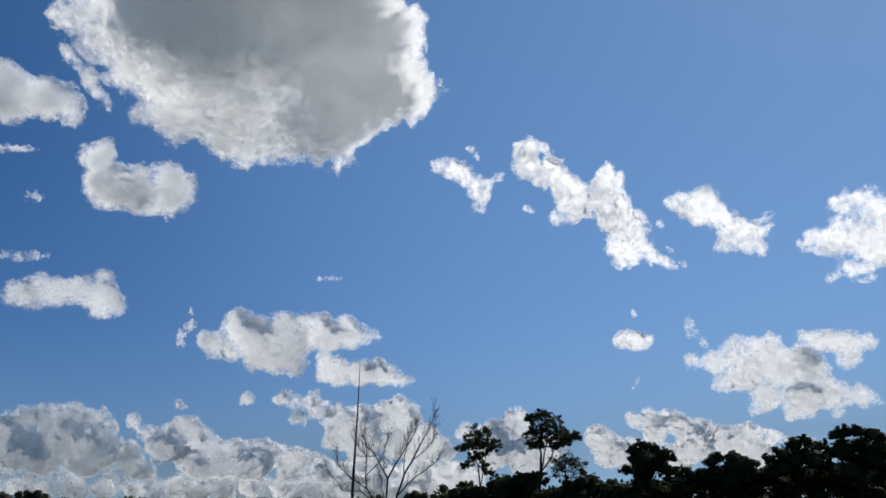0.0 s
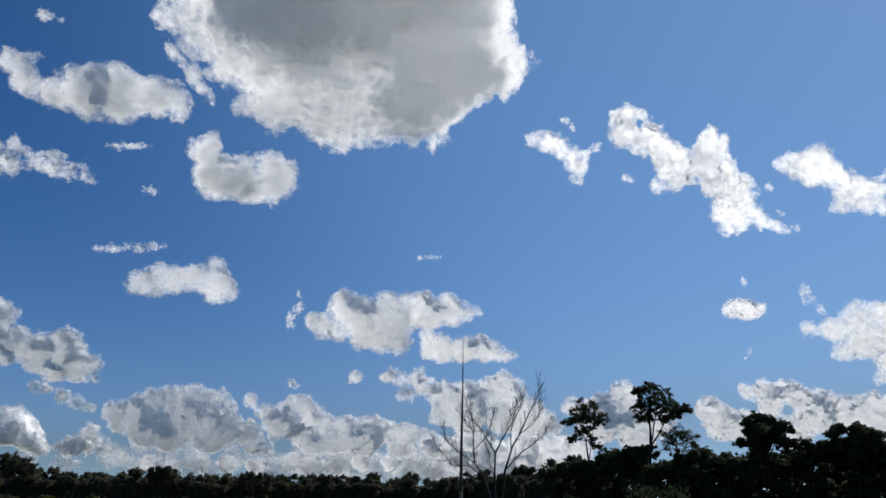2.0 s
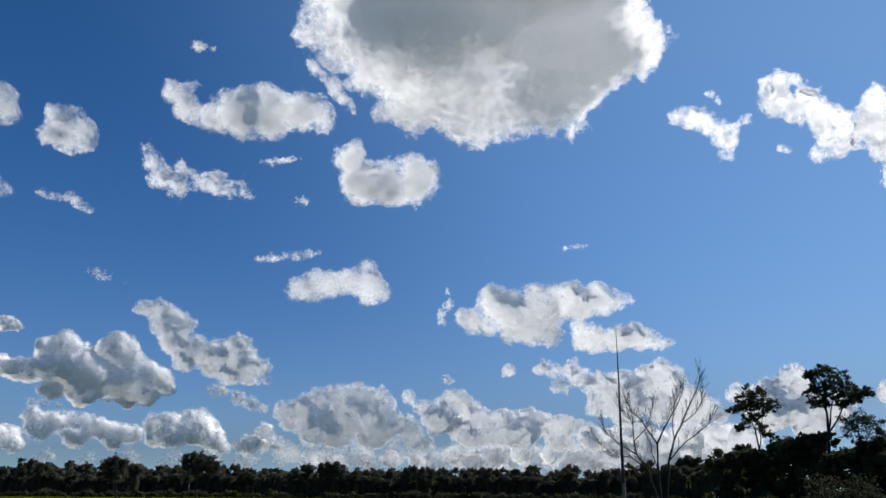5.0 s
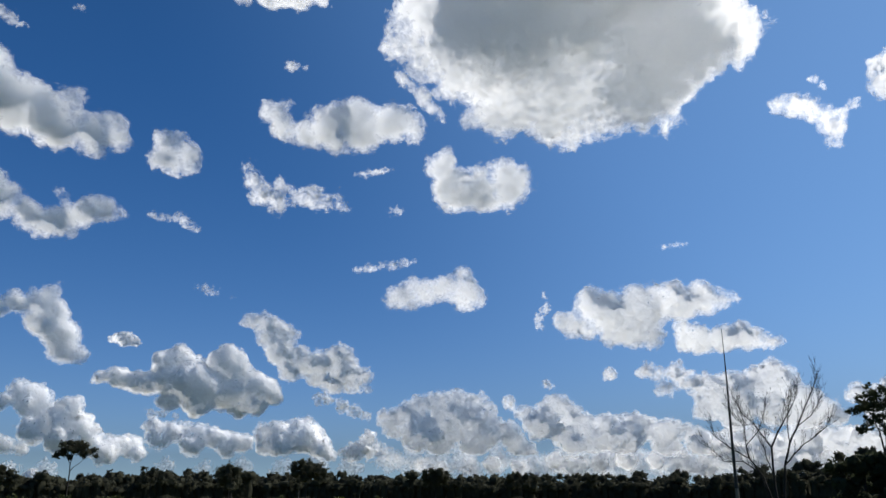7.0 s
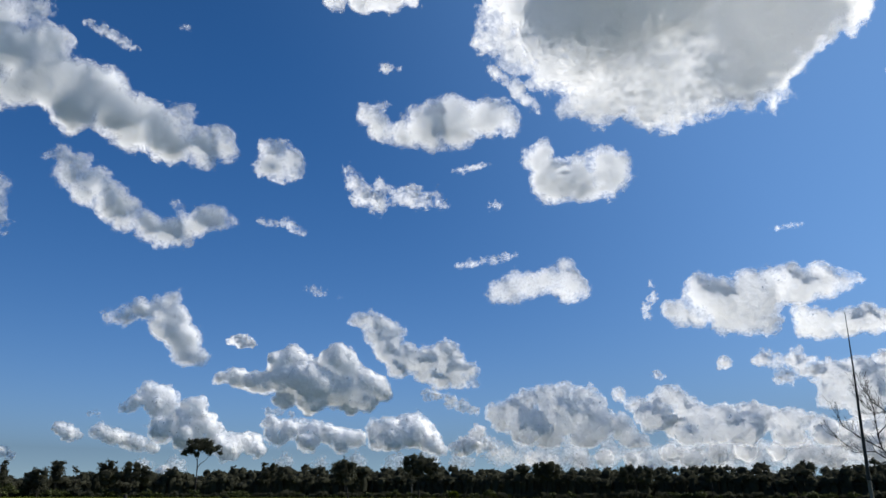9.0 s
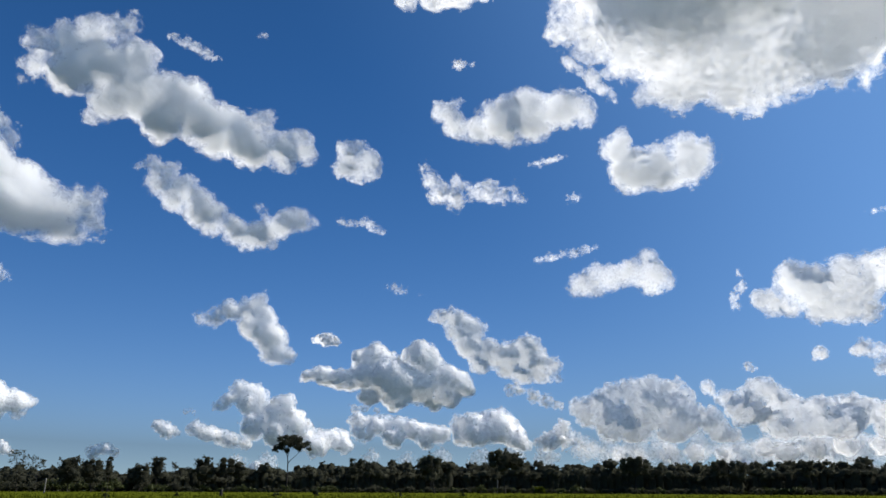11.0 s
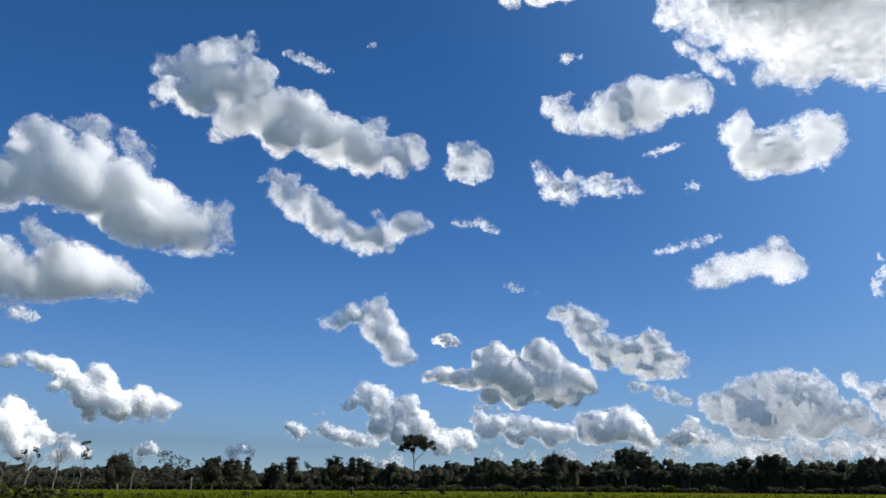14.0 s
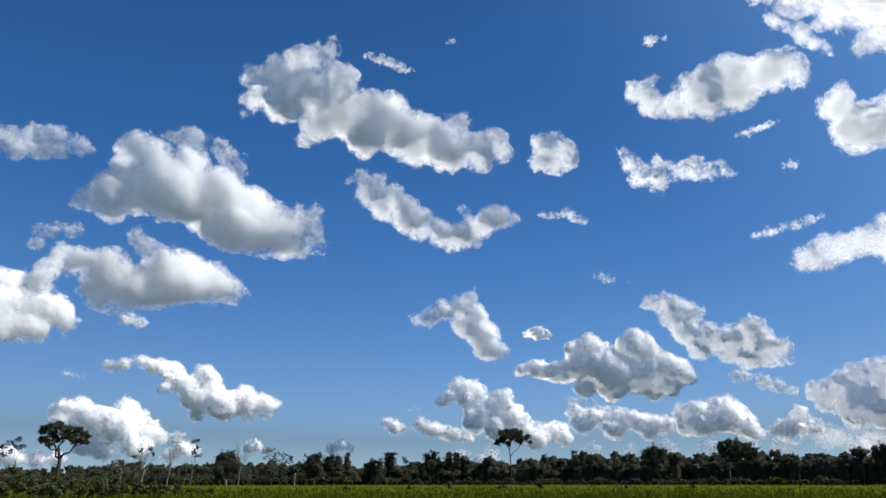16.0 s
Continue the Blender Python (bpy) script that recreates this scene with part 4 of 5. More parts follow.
def leaves(centres, radii, size, per, squash=0.8):
    """Leaf sprays scattered through tufts inside round clumps: corners and quads."""
    spots = []
    for c, r in zip(centres, radii):
        tufts = max(4, min(int(12 * min(r, 3.0)), per // 4))
        way = rng.normal(size=(tufts, 3)); way /= np.linalg.norm(way, axis=1)[:, None]
        tuft = c + way * r * rng.uniform(0.2, 0.95, (tufts, 1)) * (1, 1, squash)
        n = max(4, int(per / tufts))
        s = tuft[:, None] + rng.normal(size=(tufts, n, 3)) * (0.2 * r, 0.2 * r, 0.15 * r)
        spots.append(s.reshape(-1, 3))
    p = np.concatenate(spots)
    n = len(p)
    u = rng.normal(size=(n, 3)); u /= np.linalg.norm(u, axis=1)[:, None]
    v = np.cross(u, rng.normal(size=(n, 3))); v /= np.linalg.norm(v, axis=1)[:, None]
    s = size * rng.uniform(0.6, 1.4, (n, 1))
    fold = np.cross(u, v) * s * 0.25
    quad = np.stack([p - u * s, p - v * s * 0.55 + fold, p + u * s, p + v * s * 0.55 + fold], 1)
    return quad.reshape(-1, 3), np.arange(4 * n).reshape(-1, 4)


grid = np.linspace(-1, 1, 3)
CUBE, CUBE_FACES = [], []
for axis in range(3):
    for end in (-1, 1):
        first = len(CUBE)
        for i in grid:
            for j in grid:
                p = [i, j]
                p.insert(axis, end)
                CUBE.append(np.array(p) / np.linalg.norm(p))
        CUBE_FACES += [[first + 3 * i + j, first + 3 * i + j + 1, first + 3 * i + j + 4, first + 3 * i + j + 3] for i in range(2) for j in range(2)]
CUBE, CUBE_FACES = np.array(CUBE), np.array(CUBE_FACES)


def cores(centres, sizes, verts, faces):
    """Joins the shaded inner mass of the crowns, lumpy and closed, to their leaves."""
    bodies = np.asarray(centres)[:, None] + CUBE[None] * np.asarray(sizes)[:, None] * rng.uniform(0.8, 1.15, (len(centres), len(CUBE), 1))
    joined = CUBE_FACES[None] + len(CUBE) * np.arange(len(centres))[:, None, None] + len(verts)
    return np.concatenate([verts, bodies.reshape(-1, 3)]), np.concatenate([faces, joined.reshape(-1, 4)])


def bend(a, b, n, wob):
    """A slightly crooked way from a to b."""
    a, b = np.asarray(a, float), np.asarray(b, float)
    t = np.linspace(0, 1, n)[:, None]
    p = a + (b - a) * t
    p[1:-1] += rng.normal(size=(n - 2, 3)) * wob
    return p


def tree(label, turn, far, fork, clumps, trunk=0.2, leaf=0.3, per=160, mat=None, group="", lean=0.0, fine=3, core=0.0):
    """A tree: its fork (across, height) and its leaf clumps (across, height, radius), all in metres from its foot."""
    root = tagged(new("tree"), label, "tree", group)
    root.matrix_basis = spot(turn, far)
    wood = Wood()
    if core and trunk < 0.35 and fork[1] < 15:              # crowns that rise out of the canopy
        clumps = list(clumps) + [(x * near, z - drop, 1.1 * r) for drop, near in ((2.0, 1.0), (4.2, 0.9)) for x, z, r in clumps]
    if group and fine:                                      # wood trees are leafy far down
        clumps = list(clumps) + [(x * 0.85, z - drop, 1.15 * r) for drop in (1.9,) for x, z, r in clumps[::2]]
    top = np.array([fork[0], 0, fork[1]])
    stem = bend((lean, 0, -0.2), top, 6, trunk * 0.35)
    wood.limb(stem, trunk, trunk * 0.62, 8)
    centres = np.array([(x, rng.uniform(-0.8, 0.8) * r * 1.2, z) for x, z, r in clumps])
    radii = np.array([c[2] for c in clumps]) * (1.15 if core else 1.0)
    # a few stout boughs, each carrying the clumps round it
    bough = [int(np.argmax(np.abs(centres[:, 0] - top[0])))]
    for _ in range(max(2, len(centres) // 4) - 1):
        bough.append(int(np.argmax(np.min([np.linalg.norm(centres - centres[k], axis=1) for k in bough], 0))))
    owner = np.argmin([np.linalg.norm(centres - centres[k], axis=1) for k in bough], 0)
    for j in range(len(bough)):
        mine = np.flatnonzero(owner == j)
        tip = top + (centres[mine].mean(0) - top) * 0.72
        start = stem[-1] if j % 3 else stem[-2]
        main = bend(start, tip, 5, trunk * 0.5)
        wood.limb(main, trunk * 0.5, trunk * 0.2, 6)
        for c, r in zip(centres[mine], radii[mine]):
            path = bend(main[-1 - int(rng.random() < 0.4)], c, 5, trunk * 0.3)
            wood.limb(path, trunk * 0.22, trunk * 0.08, 5)
            for _ in range(fine):
                way = rng.normal(size=3); way[2] = abs(way[2]); way /= np.linalg.norm(way)
                wood.limb(bend(path[rng.integers(2, 5)], c + way * r * 0.8, 4, r * 0.06), trunk * 0.13, trunk * 0.04, 4)
    child("trunk", wood.mesh("trunk", BARK), root)
    # every clump breaks up into smaller sprays
    way = rng.normal(size=(len(centres), 7, 3)); way /= np.linalg.norm(way, axis=2)[:, :, None]
    sprays = centres[:, None] + way * radii[:, None, None] * rng.uniform(0.55, 1.0, (len(centres), 7, 1)) * (1, 1, 0.75)
    reach = radii[:, None] * rng.uniform(0.32, 0.58, (len(centres), 7))
    parts = [leaves(sprays.reshape(-1, 3), reach.ravel(), leaf, max(6, per // 9), 0.7), leaves(centres, radii * 0.7, leaf, per // 4)]
    crown = np.concatenate([p[0] for p in parts]), np.concatenate([parts[0][1], parts[1][1] + len(parts[0][0])])
    if group or core:
        crown = cores(centres, radii[:, None] * np.array([[1.0, 1.0, 0.85]]) * (core or 0.66), *crown)
    child("crown", mesh_of("crown", *crown, mat or LEAVES, False), root)
    return root


def twigs(wood, start, way, length, r, level, spread=0.6):
    """A limb that forks again and again into thin twigs."""
    end = start + way * length
    path = bend(start, end, 5, length * 0.035)
    wood.limb(path, r, r * 0.55, 5 if r > 0.03 else 4)
    if level == 0:
        return
    for k in range(rng.integers(2, 4) + (level > 2)):
        side = rng.normal(size=3); side[2] = 0.35 + abs(side[2]) * 0.5
        side = way + spread * side / np.linalg.norm(side)
        twigs(wood, path[rng.integers(2, 5)], side / np.linalg.norm(side), length * rng.uniform(0.5, 0.75), max(r * 0.5, 0.006), level - 1, spread)


def bare_tree(label, turn, far, tall, r, spread=0.6, clumps=(), level=4):
    root = tagged(new("bare_tree"), label, "tree")
    root.matrix_basis = spot(turn, far)
    wood = Wood()
    stem = bend((0, 0, -0.2), (0.05 * tall, 0, tall * 0.45), 6, r * 0.5)
    wood.limb(stem, r, r * 0.6, 7)
    for k in range(4):
        way = np.array([rng.uniform(-1, 1) * spread, rng.uniform(-1, 1) * spread, 1.0]); way /= np.linalg.norm(way)
        twigs(wood, stem[-1 - (k % 3)], way, tall * 0.28, r * 0.5, level, spread)
    child("trunk", wood.mesh("trunk", GREY_BARK), root)
    if clumps:
        centres = np.array([(x, rng.uniform(-0.5, 0.5), z) for x, z, q in clumps])
        child("crown", mesh_of("crown", *leaves(centres, [c[2] for c in clumps], 0.4, 50), FAR_LEAVES, False), root)
    return root


def bush(label, turn, far, wide, tall, leaf=0.2, per=220, mat=None, name="bush"):
    root = tagged(new(name), label, "bush")
    root.matrix_basis = spot(turn, far)
    wood = Wood()
    n = max(5, int(wide * 2.2))
    x = rng.uniform(-0.5, 0.5, n) * wide
    z = tall * rng.uniform(0.35, 0.75, n) * np.sqrt(np.clip(1 - (2 * x / wide) ** 2 * 0.8, 0.1, 1))
    centres = np.stack([x, rng.uniform(-0.3, 0.3, n) * wide, z], 1)
    for c in centres:
        wood.limb(bend((c[0] * 0.3, c[1] * 0.3, -0.1), c, 4, 0.05), 0.04, 0.012, 4)
    child("stems", wood.mesh("stems", BARK), root)
    child("crown", mesh_of("crown", *leaves(centres, np.maximum(z * 0.55, 0.3), leaf, per), mat or LEAVES, False), root)
    return root


# the far wood: closed canopy on the other side of the pasture
def far_wood():
    centres, radii, inner, sizes = [], [], [], []
    wood = Wood()
    turns = np.arange(-9.0, 84.0, 0.42)
    for row, far in enumerate((397, 407, 419, 436, 462)):
        for a in turns + rng.uniform(-0.14, 0.14, len(turns)):
            top = float(np.interp(a, (-7, -4.7, -2, 2.4, 18, 36, 47, 54, 67, 72, 78), (3.0, 2.5, 2.1, 1.72, 1.65, 1.75, 1.45, 1.15, 1.15, 1.15, 0.8)))
            if rng.random() < (0.4 if a > 74 else 0.06):
                continue
            swell = noise.noise((a * 1.3, row * 3.1, 0.5)) * 0.3 
            tall = (1.7 + far * math.tan(radians(top))) * (rng.uniform(0.74, 1.06) + swell) * (0.9 + 0.04 * row)
            x, y = -math.sin(radians(a)) * far, math.cos(radians(a)) * far
            wide, dome = rng.uniform(2.0, 4.2), rng.uniform(2.0, 4.4)
            if rng.random() < 0.07:                          # a broad crown above the rest
                wide, dome, tall = rng.uniform(3.6, 5.4), rng.uniform(2.6, 4.2), tall * rng.uniform(1.04, 1.16)
            for k in range(int(5 + 2.6 * wide)):
                u, q = rng.uniform(0, 2 * math.pi), math.sqrt(rng.random())
                centres.append((x + wide * q * math.cos(u), y + wide * q * math.sin(u), tall - 0.7 - dome * q * q)); radii.append(rng.uniform(0.6, 1.25))
            for z in np.arange(1.0, tall - dome - 1.5, 2.0):
                for _ in range(2):
                    centres.append((x + rng.normal() * 1.5, y + rng.normal() * 1.5, z + rng.uniform(-0.5, 0.8))); radii.append(rng.uniform(1.5, 2.3))
            inner += [(x, y, tall - 0.9 - dome * 0.6), (x, y, tall * 0.42)]
            sizes += [(wide * 0.72, wide * 0.72, dome * 0.5 + 0.3), (1.9, 1.9, tall * 0.42)]
            if rng.random() < 0.4:
                wood.limb(bend((x, y, -0.2), (x, y, tall * 0.8), 4, 0.15), 0.16, 0.08, 4)
    v, f = cores(inner, sizes, *leaves(np.array(centres), radii, 0.44, 13))
    root = tagged(new("far_wood"), "dark green closed wood along the far edge of the pasture", "wood", kind="stuff")
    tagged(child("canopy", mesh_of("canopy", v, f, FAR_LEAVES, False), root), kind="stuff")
    tagged(child("trunks", wood.mesh("trunks", BARK), root), kind="stuff")


far_wood()

# the near wood, dark against the light
near_top = ((-50, 5.3), (-34.9, 5.0), (-32.9, 4.65), (-29.6, 4.35), (-27.8, 4.15), (-22.4, 3.95), (-17, 3.8), (-13.9, 3.65), (-11.1, 4.35), (-8.7, 3.6), (-7.2, 3.0))
for row, far in enumerate((124, 131, 139)):
    for a in np.arange(-49.0 + 0.7 * row, -6.6, 1.75):
        a = float(a + rng.uniform(-0.4, 0.4))
        top = float(np.interp(a, [p[0] for p in near_top], [p[1] for p in near_top]))
        if a > -7.0:
            continue
        tall = (1.7 + far * math.tan(radians(top))) * rng.uniform(0.86, 1.06)
        wide = rng.uniform(2.0, 2.9)
        lumps = [(rng.normal() * wide * 0.55, tall - rng.uniform(0.9, 2.6), rng.uniform(0.9, 1.5)) for _ in range(9)]
        lumps += [(rng.normal() * wide * 0.7, tall * rng.uniform(0.08, 0.75), rng.uniform(1.3, 2.0)) for _ in range(10)]
        tree("dense dark leafy tree in the shaded near wood", a, far, (0.2, tall * 0.5), lumps, 0.16, 0.26, 105, group="trees of the near wood", fine=0)

# single trees that stand out
tree("tall slender tree with an open tufted crown", -8.70, 126, (-0.2, 10.4), [(-1.8, 15.6, 1.53), (-0.4, 16.7, 1.40), (1.1, 16.5, 1.53),
     (-2.8, 14.1, 1.27), (-0.1, 14.6, 1.40), (2.5, 14.9, 1.14), (-1.0, 12.7, 1.26), (0.7, 11.3, 1.13), (-2.1, 11.6, 1.14), (1.6, 10.4, 1.01),
     (-1.3, 14.6, 1.14), (1.1, 15.2, 1.27), (0.0, 13.4, 1.14), (1.6, 13.7, 1.01), (-0.4, 15.6, 1.27)], 0.2, 0.14, 600)
tree("tall dark tree with spreading airy crown", -12.62, 128, (1.0, 13.5), [(0.0, 19.1, 1.42), (1.9, 19.4, 1.68), (3.4, 18.2, 1.67),
     (5.2, 16.8, 1.79), (6.7, 16.4, 1.15), (0.4, 17.0, 1.54), (2.6, 16.3, 1.67), (-0.5, 15.3, 1.16), (4.4, 15.4, 1.15), (1.6, 20.2, 1.03),
     (-0.8, 19.1, 0.91), (0.8, 15.0, 1.15), (3.0, 14.8, 1.15), (5.6, 15.5, 1.15), (-0.5, 16.8, 1.16), (2.1, 17.9, 1.42), (4.0, 16.7, 1.41),
     (1.3, 16.0, 1.28)], 0.3, 0.14, 760)
tree("low round dark tree beside the tall one", -14.68, 125, (0.1, 10.7), [(-1.2, 12.3, 1.49), (0.6, 12.6, 1.74), (2.3, 11.7, 1.61),
     (0.9, 10.7, 1.85), (-1.2, 10.7, 1.61), (3.1, 10.4, 0.98)], 0.18, 0.12, 714)
tree("dark dome shaped tree at the wood edge", -20.48, 122, (-0.1, 10.0), [(-2.0, 13.4, 1.31), (-0.6, 14.1, 1.31), (1.0, 13.5, 1.54),
     (2.3, 12.9, 1.30), (-0.6, 12.3, 2.02), (1.4, 11.6, 2.13), (3.5, 12.2, 0.82), (-3.3, 10.7, 1.19), (-1.5, 10.6, 1.66),
     (2.5, 10.6, 1.53)], 0.2, 0.13, 1092, group="trees of the near wood")
tree("small dark tree between larger ones", -22.84, 124, (-0.0, 9.3), [(0.1, 10.6, 1.07), (-0.8, 10.2, 1.07), (2.1, 10.4, 1.06),
     (1.0, 9.7, 1.18)], 0.14, 0.12, 588, group="trees of the near wood")
tree("broad flat topped dark tree", -25.64, 122, (0.2, 9.5), [(-2.2, 11.6, 1.28), (-1.0, 12.2, 1.16), (0.5, 12.2, 1.27), (1.8, 12.0, 1.38),
     (3.0, 11.2, 1.26), (-2.0, 10.3, 1.50), (0.6, 10.8, 1.95), (2.8, 10.0, 1.60), (4.1, 9.8, 0.91)], 0.2, 0.13, 1008, group="trees of the near wood")
tree("tall dense dark tree with small gaps", -29.81, 120, (0.1, 9.6), [(-1.4, 12.4, 1.44), (0.3, 13.7, 1.33), (1.8, 14.1, 1.21), (3.1, 13.4, 1.42),
     (-3.1, 11.6, 1.12), (-1.8, 11.1, 1.66), (0.4, 11.7, 2.20), (2.8, 11.4, 2.18), (4.7, 12.5, 1.20),
     (-3.6, 10.3, 1.00)], 0.22, 0.14, 1092, group="trees of the near wood")
tree("tallest dense dark tree of the wood", -33.42, 118, (0.2, 10.0), [(-1.8, 14.5, 1.18), (-0.5, 14.8, 1.17), (0.8, 14.9, 1.27), (2.3, 14.6, 1.26),
     (3.3, 13.9, 1.25), (-1.3, 13.2, 1.38), (1.0, 13.0, 1.90), (3.2, 12.4, 1.87), (-0.9, 11.5, 1.90),
     (2.0, 11.0, 2.09)], 0.24, 0.14, 1092, group="trees of the near wood")
tree("dense dark tree at the wood edge", -36.51, 118, (0.2, 9.9), [(-1.2, 12.7, 1.45), (0.2, 13.4, 1.44), (1.8, 13.6, 1.43), (2.9, 12.9, 1.42),
     (-0.8, 10.9, 2.05), (1.7, 11.1, 2.03)], 0.22, 0.14, 1092, group="trees of the near wood")
tree("broad crowned tree standing above the wood", 34.95, 330, (-1.3, 10.8), [(-4.4, 12.7, 2.37), (-2.1, 13.8, 2.38), (0.6, 12.8, 2.39),
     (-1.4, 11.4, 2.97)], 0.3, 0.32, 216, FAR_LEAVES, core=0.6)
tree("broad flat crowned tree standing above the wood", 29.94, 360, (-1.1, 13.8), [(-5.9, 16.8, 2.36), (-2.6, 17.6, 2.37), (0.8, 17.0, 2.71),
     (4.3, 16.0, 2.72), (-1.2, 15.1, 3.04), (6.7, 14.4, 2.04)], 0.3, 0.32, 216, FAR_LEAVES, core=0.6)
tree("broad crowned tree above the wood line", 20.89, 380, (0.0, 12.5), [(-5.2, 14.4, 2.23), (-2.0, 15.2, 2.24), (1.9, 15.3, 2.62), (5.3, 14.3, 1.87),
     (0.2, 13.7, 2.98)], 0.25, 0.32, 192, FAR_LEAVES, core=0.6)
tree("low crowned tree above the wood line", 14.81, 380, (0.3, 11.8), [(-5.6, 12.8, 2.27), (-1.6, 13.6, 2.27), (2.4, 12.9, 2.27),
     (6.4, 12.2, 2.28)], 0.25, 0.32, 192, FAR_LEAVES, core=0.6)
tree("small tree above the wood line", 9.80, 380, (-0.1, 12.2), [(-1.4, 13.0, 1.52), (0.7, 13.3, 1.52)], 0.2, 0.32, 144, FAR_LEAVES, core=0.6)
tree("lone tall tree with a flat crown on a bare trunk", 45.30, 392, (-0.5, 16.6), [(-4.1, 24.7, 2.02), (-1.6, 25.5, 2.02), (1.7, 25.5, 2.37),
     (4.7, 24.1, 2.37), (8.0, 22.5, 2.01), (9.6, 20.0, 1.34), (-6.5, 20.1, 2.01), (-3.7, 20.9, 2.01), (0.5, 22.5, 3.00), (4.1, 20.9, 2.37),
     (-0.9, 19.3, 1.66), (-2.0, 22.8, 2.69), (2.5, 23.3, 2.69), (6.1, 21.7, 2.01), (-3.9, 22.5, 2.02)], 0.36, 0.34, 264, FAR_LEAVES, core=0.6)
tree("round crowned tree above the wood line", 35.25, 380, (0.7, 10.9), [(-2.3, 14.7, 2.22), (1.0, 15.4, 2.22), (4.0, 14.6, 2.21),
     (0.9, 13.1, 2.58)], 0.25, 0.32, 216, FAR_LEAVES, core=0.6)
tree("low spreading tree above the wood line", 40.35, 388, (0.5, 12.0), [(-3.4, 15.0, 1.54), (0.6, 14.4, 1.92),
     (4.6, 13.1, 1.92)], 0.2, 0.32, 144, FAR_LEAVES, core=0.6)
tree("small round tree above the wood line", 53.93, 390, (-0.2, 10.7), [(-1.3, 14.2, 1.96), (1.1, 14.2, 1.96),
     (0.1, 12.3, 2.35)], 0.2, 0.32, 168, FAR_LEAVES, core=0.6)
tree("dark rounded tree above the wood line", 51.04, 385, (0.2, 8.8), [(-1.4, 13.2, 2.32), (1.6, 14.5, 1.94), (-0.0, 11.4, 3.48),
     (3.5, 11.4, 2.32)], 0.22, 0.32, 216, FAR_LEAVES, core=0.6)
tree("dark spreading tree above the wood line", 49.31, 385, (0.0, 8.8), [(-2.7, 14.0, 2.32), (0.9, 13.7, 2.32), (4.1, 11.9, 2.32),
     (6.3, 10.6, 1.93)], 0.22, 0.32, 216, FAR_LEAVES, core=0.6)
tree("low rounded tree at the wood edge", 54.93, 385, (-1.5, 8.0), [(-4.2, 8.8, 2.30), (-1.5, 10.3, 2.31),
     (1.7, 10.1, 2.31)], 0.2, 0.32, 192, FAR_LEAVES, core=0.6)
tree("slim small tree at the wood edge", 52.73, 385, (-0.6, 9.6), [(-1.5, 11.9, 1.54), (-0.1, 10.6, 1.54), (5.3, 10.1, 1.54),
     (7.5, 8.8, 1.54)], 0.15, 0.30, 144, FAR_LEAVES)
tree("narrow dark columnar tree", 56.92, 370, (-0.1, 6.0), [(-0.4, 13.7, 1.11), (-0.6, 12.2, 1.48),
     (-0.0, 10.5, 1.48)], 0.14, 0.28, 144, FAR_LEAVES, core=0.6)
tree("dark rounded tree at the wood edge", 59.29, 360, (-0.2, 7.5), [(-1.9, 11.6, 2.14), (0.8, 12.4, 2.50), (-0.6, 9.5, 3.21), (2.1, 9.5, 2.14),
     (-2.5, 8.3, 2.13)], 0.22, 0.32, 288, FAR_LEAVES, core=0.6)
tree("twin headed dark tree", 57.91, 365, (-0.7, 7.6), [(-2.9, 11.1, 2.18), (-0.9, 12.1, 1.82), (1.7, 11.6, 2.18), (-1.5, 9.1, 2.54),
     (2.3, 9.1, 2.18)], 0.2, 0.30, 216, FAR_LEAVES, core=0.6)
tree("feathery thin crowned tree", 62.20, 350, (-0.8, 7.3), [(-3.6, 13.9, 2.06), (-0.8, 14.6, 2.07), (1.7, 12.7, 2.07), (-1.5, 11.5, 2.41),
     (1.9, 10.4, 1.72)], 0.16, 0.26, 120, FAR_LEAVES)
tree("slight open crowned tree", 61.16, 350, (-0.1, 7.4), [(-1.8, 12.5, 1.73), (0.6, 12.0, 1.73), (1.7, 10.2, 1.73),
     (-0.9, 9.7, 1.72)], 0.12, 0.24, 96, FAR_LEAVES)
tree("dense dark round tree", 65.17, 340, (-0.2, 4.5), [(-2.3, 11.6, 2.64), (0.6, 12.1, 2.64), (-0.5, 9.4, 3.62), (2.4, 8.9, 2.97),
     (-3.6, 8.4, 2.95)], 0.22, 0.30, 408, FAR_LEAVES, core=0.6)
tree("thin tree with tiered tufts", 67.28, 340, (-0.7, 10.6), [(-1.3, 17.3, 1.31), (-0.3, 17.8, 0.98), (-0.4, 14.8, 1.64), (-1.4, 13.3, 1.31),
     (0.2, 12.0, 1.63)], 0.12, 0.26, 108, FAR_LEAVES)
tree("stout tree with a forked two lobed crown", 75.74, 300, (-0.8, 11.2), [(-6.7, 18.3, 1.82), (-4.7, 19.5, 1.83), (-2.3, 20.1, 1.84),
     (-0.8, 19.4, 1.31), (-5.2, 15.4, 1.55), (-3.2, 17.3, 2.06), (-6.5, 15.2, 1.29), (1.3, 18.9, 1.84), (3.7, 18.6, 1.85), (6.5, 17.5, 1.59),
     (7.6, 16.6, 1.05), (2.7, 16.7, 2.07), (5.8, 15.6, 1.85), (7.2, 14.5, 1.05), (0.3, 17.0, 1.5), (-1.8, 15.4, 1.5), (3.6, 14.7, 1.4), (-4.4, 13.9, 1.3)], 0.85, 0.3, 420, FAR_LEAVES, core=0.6)
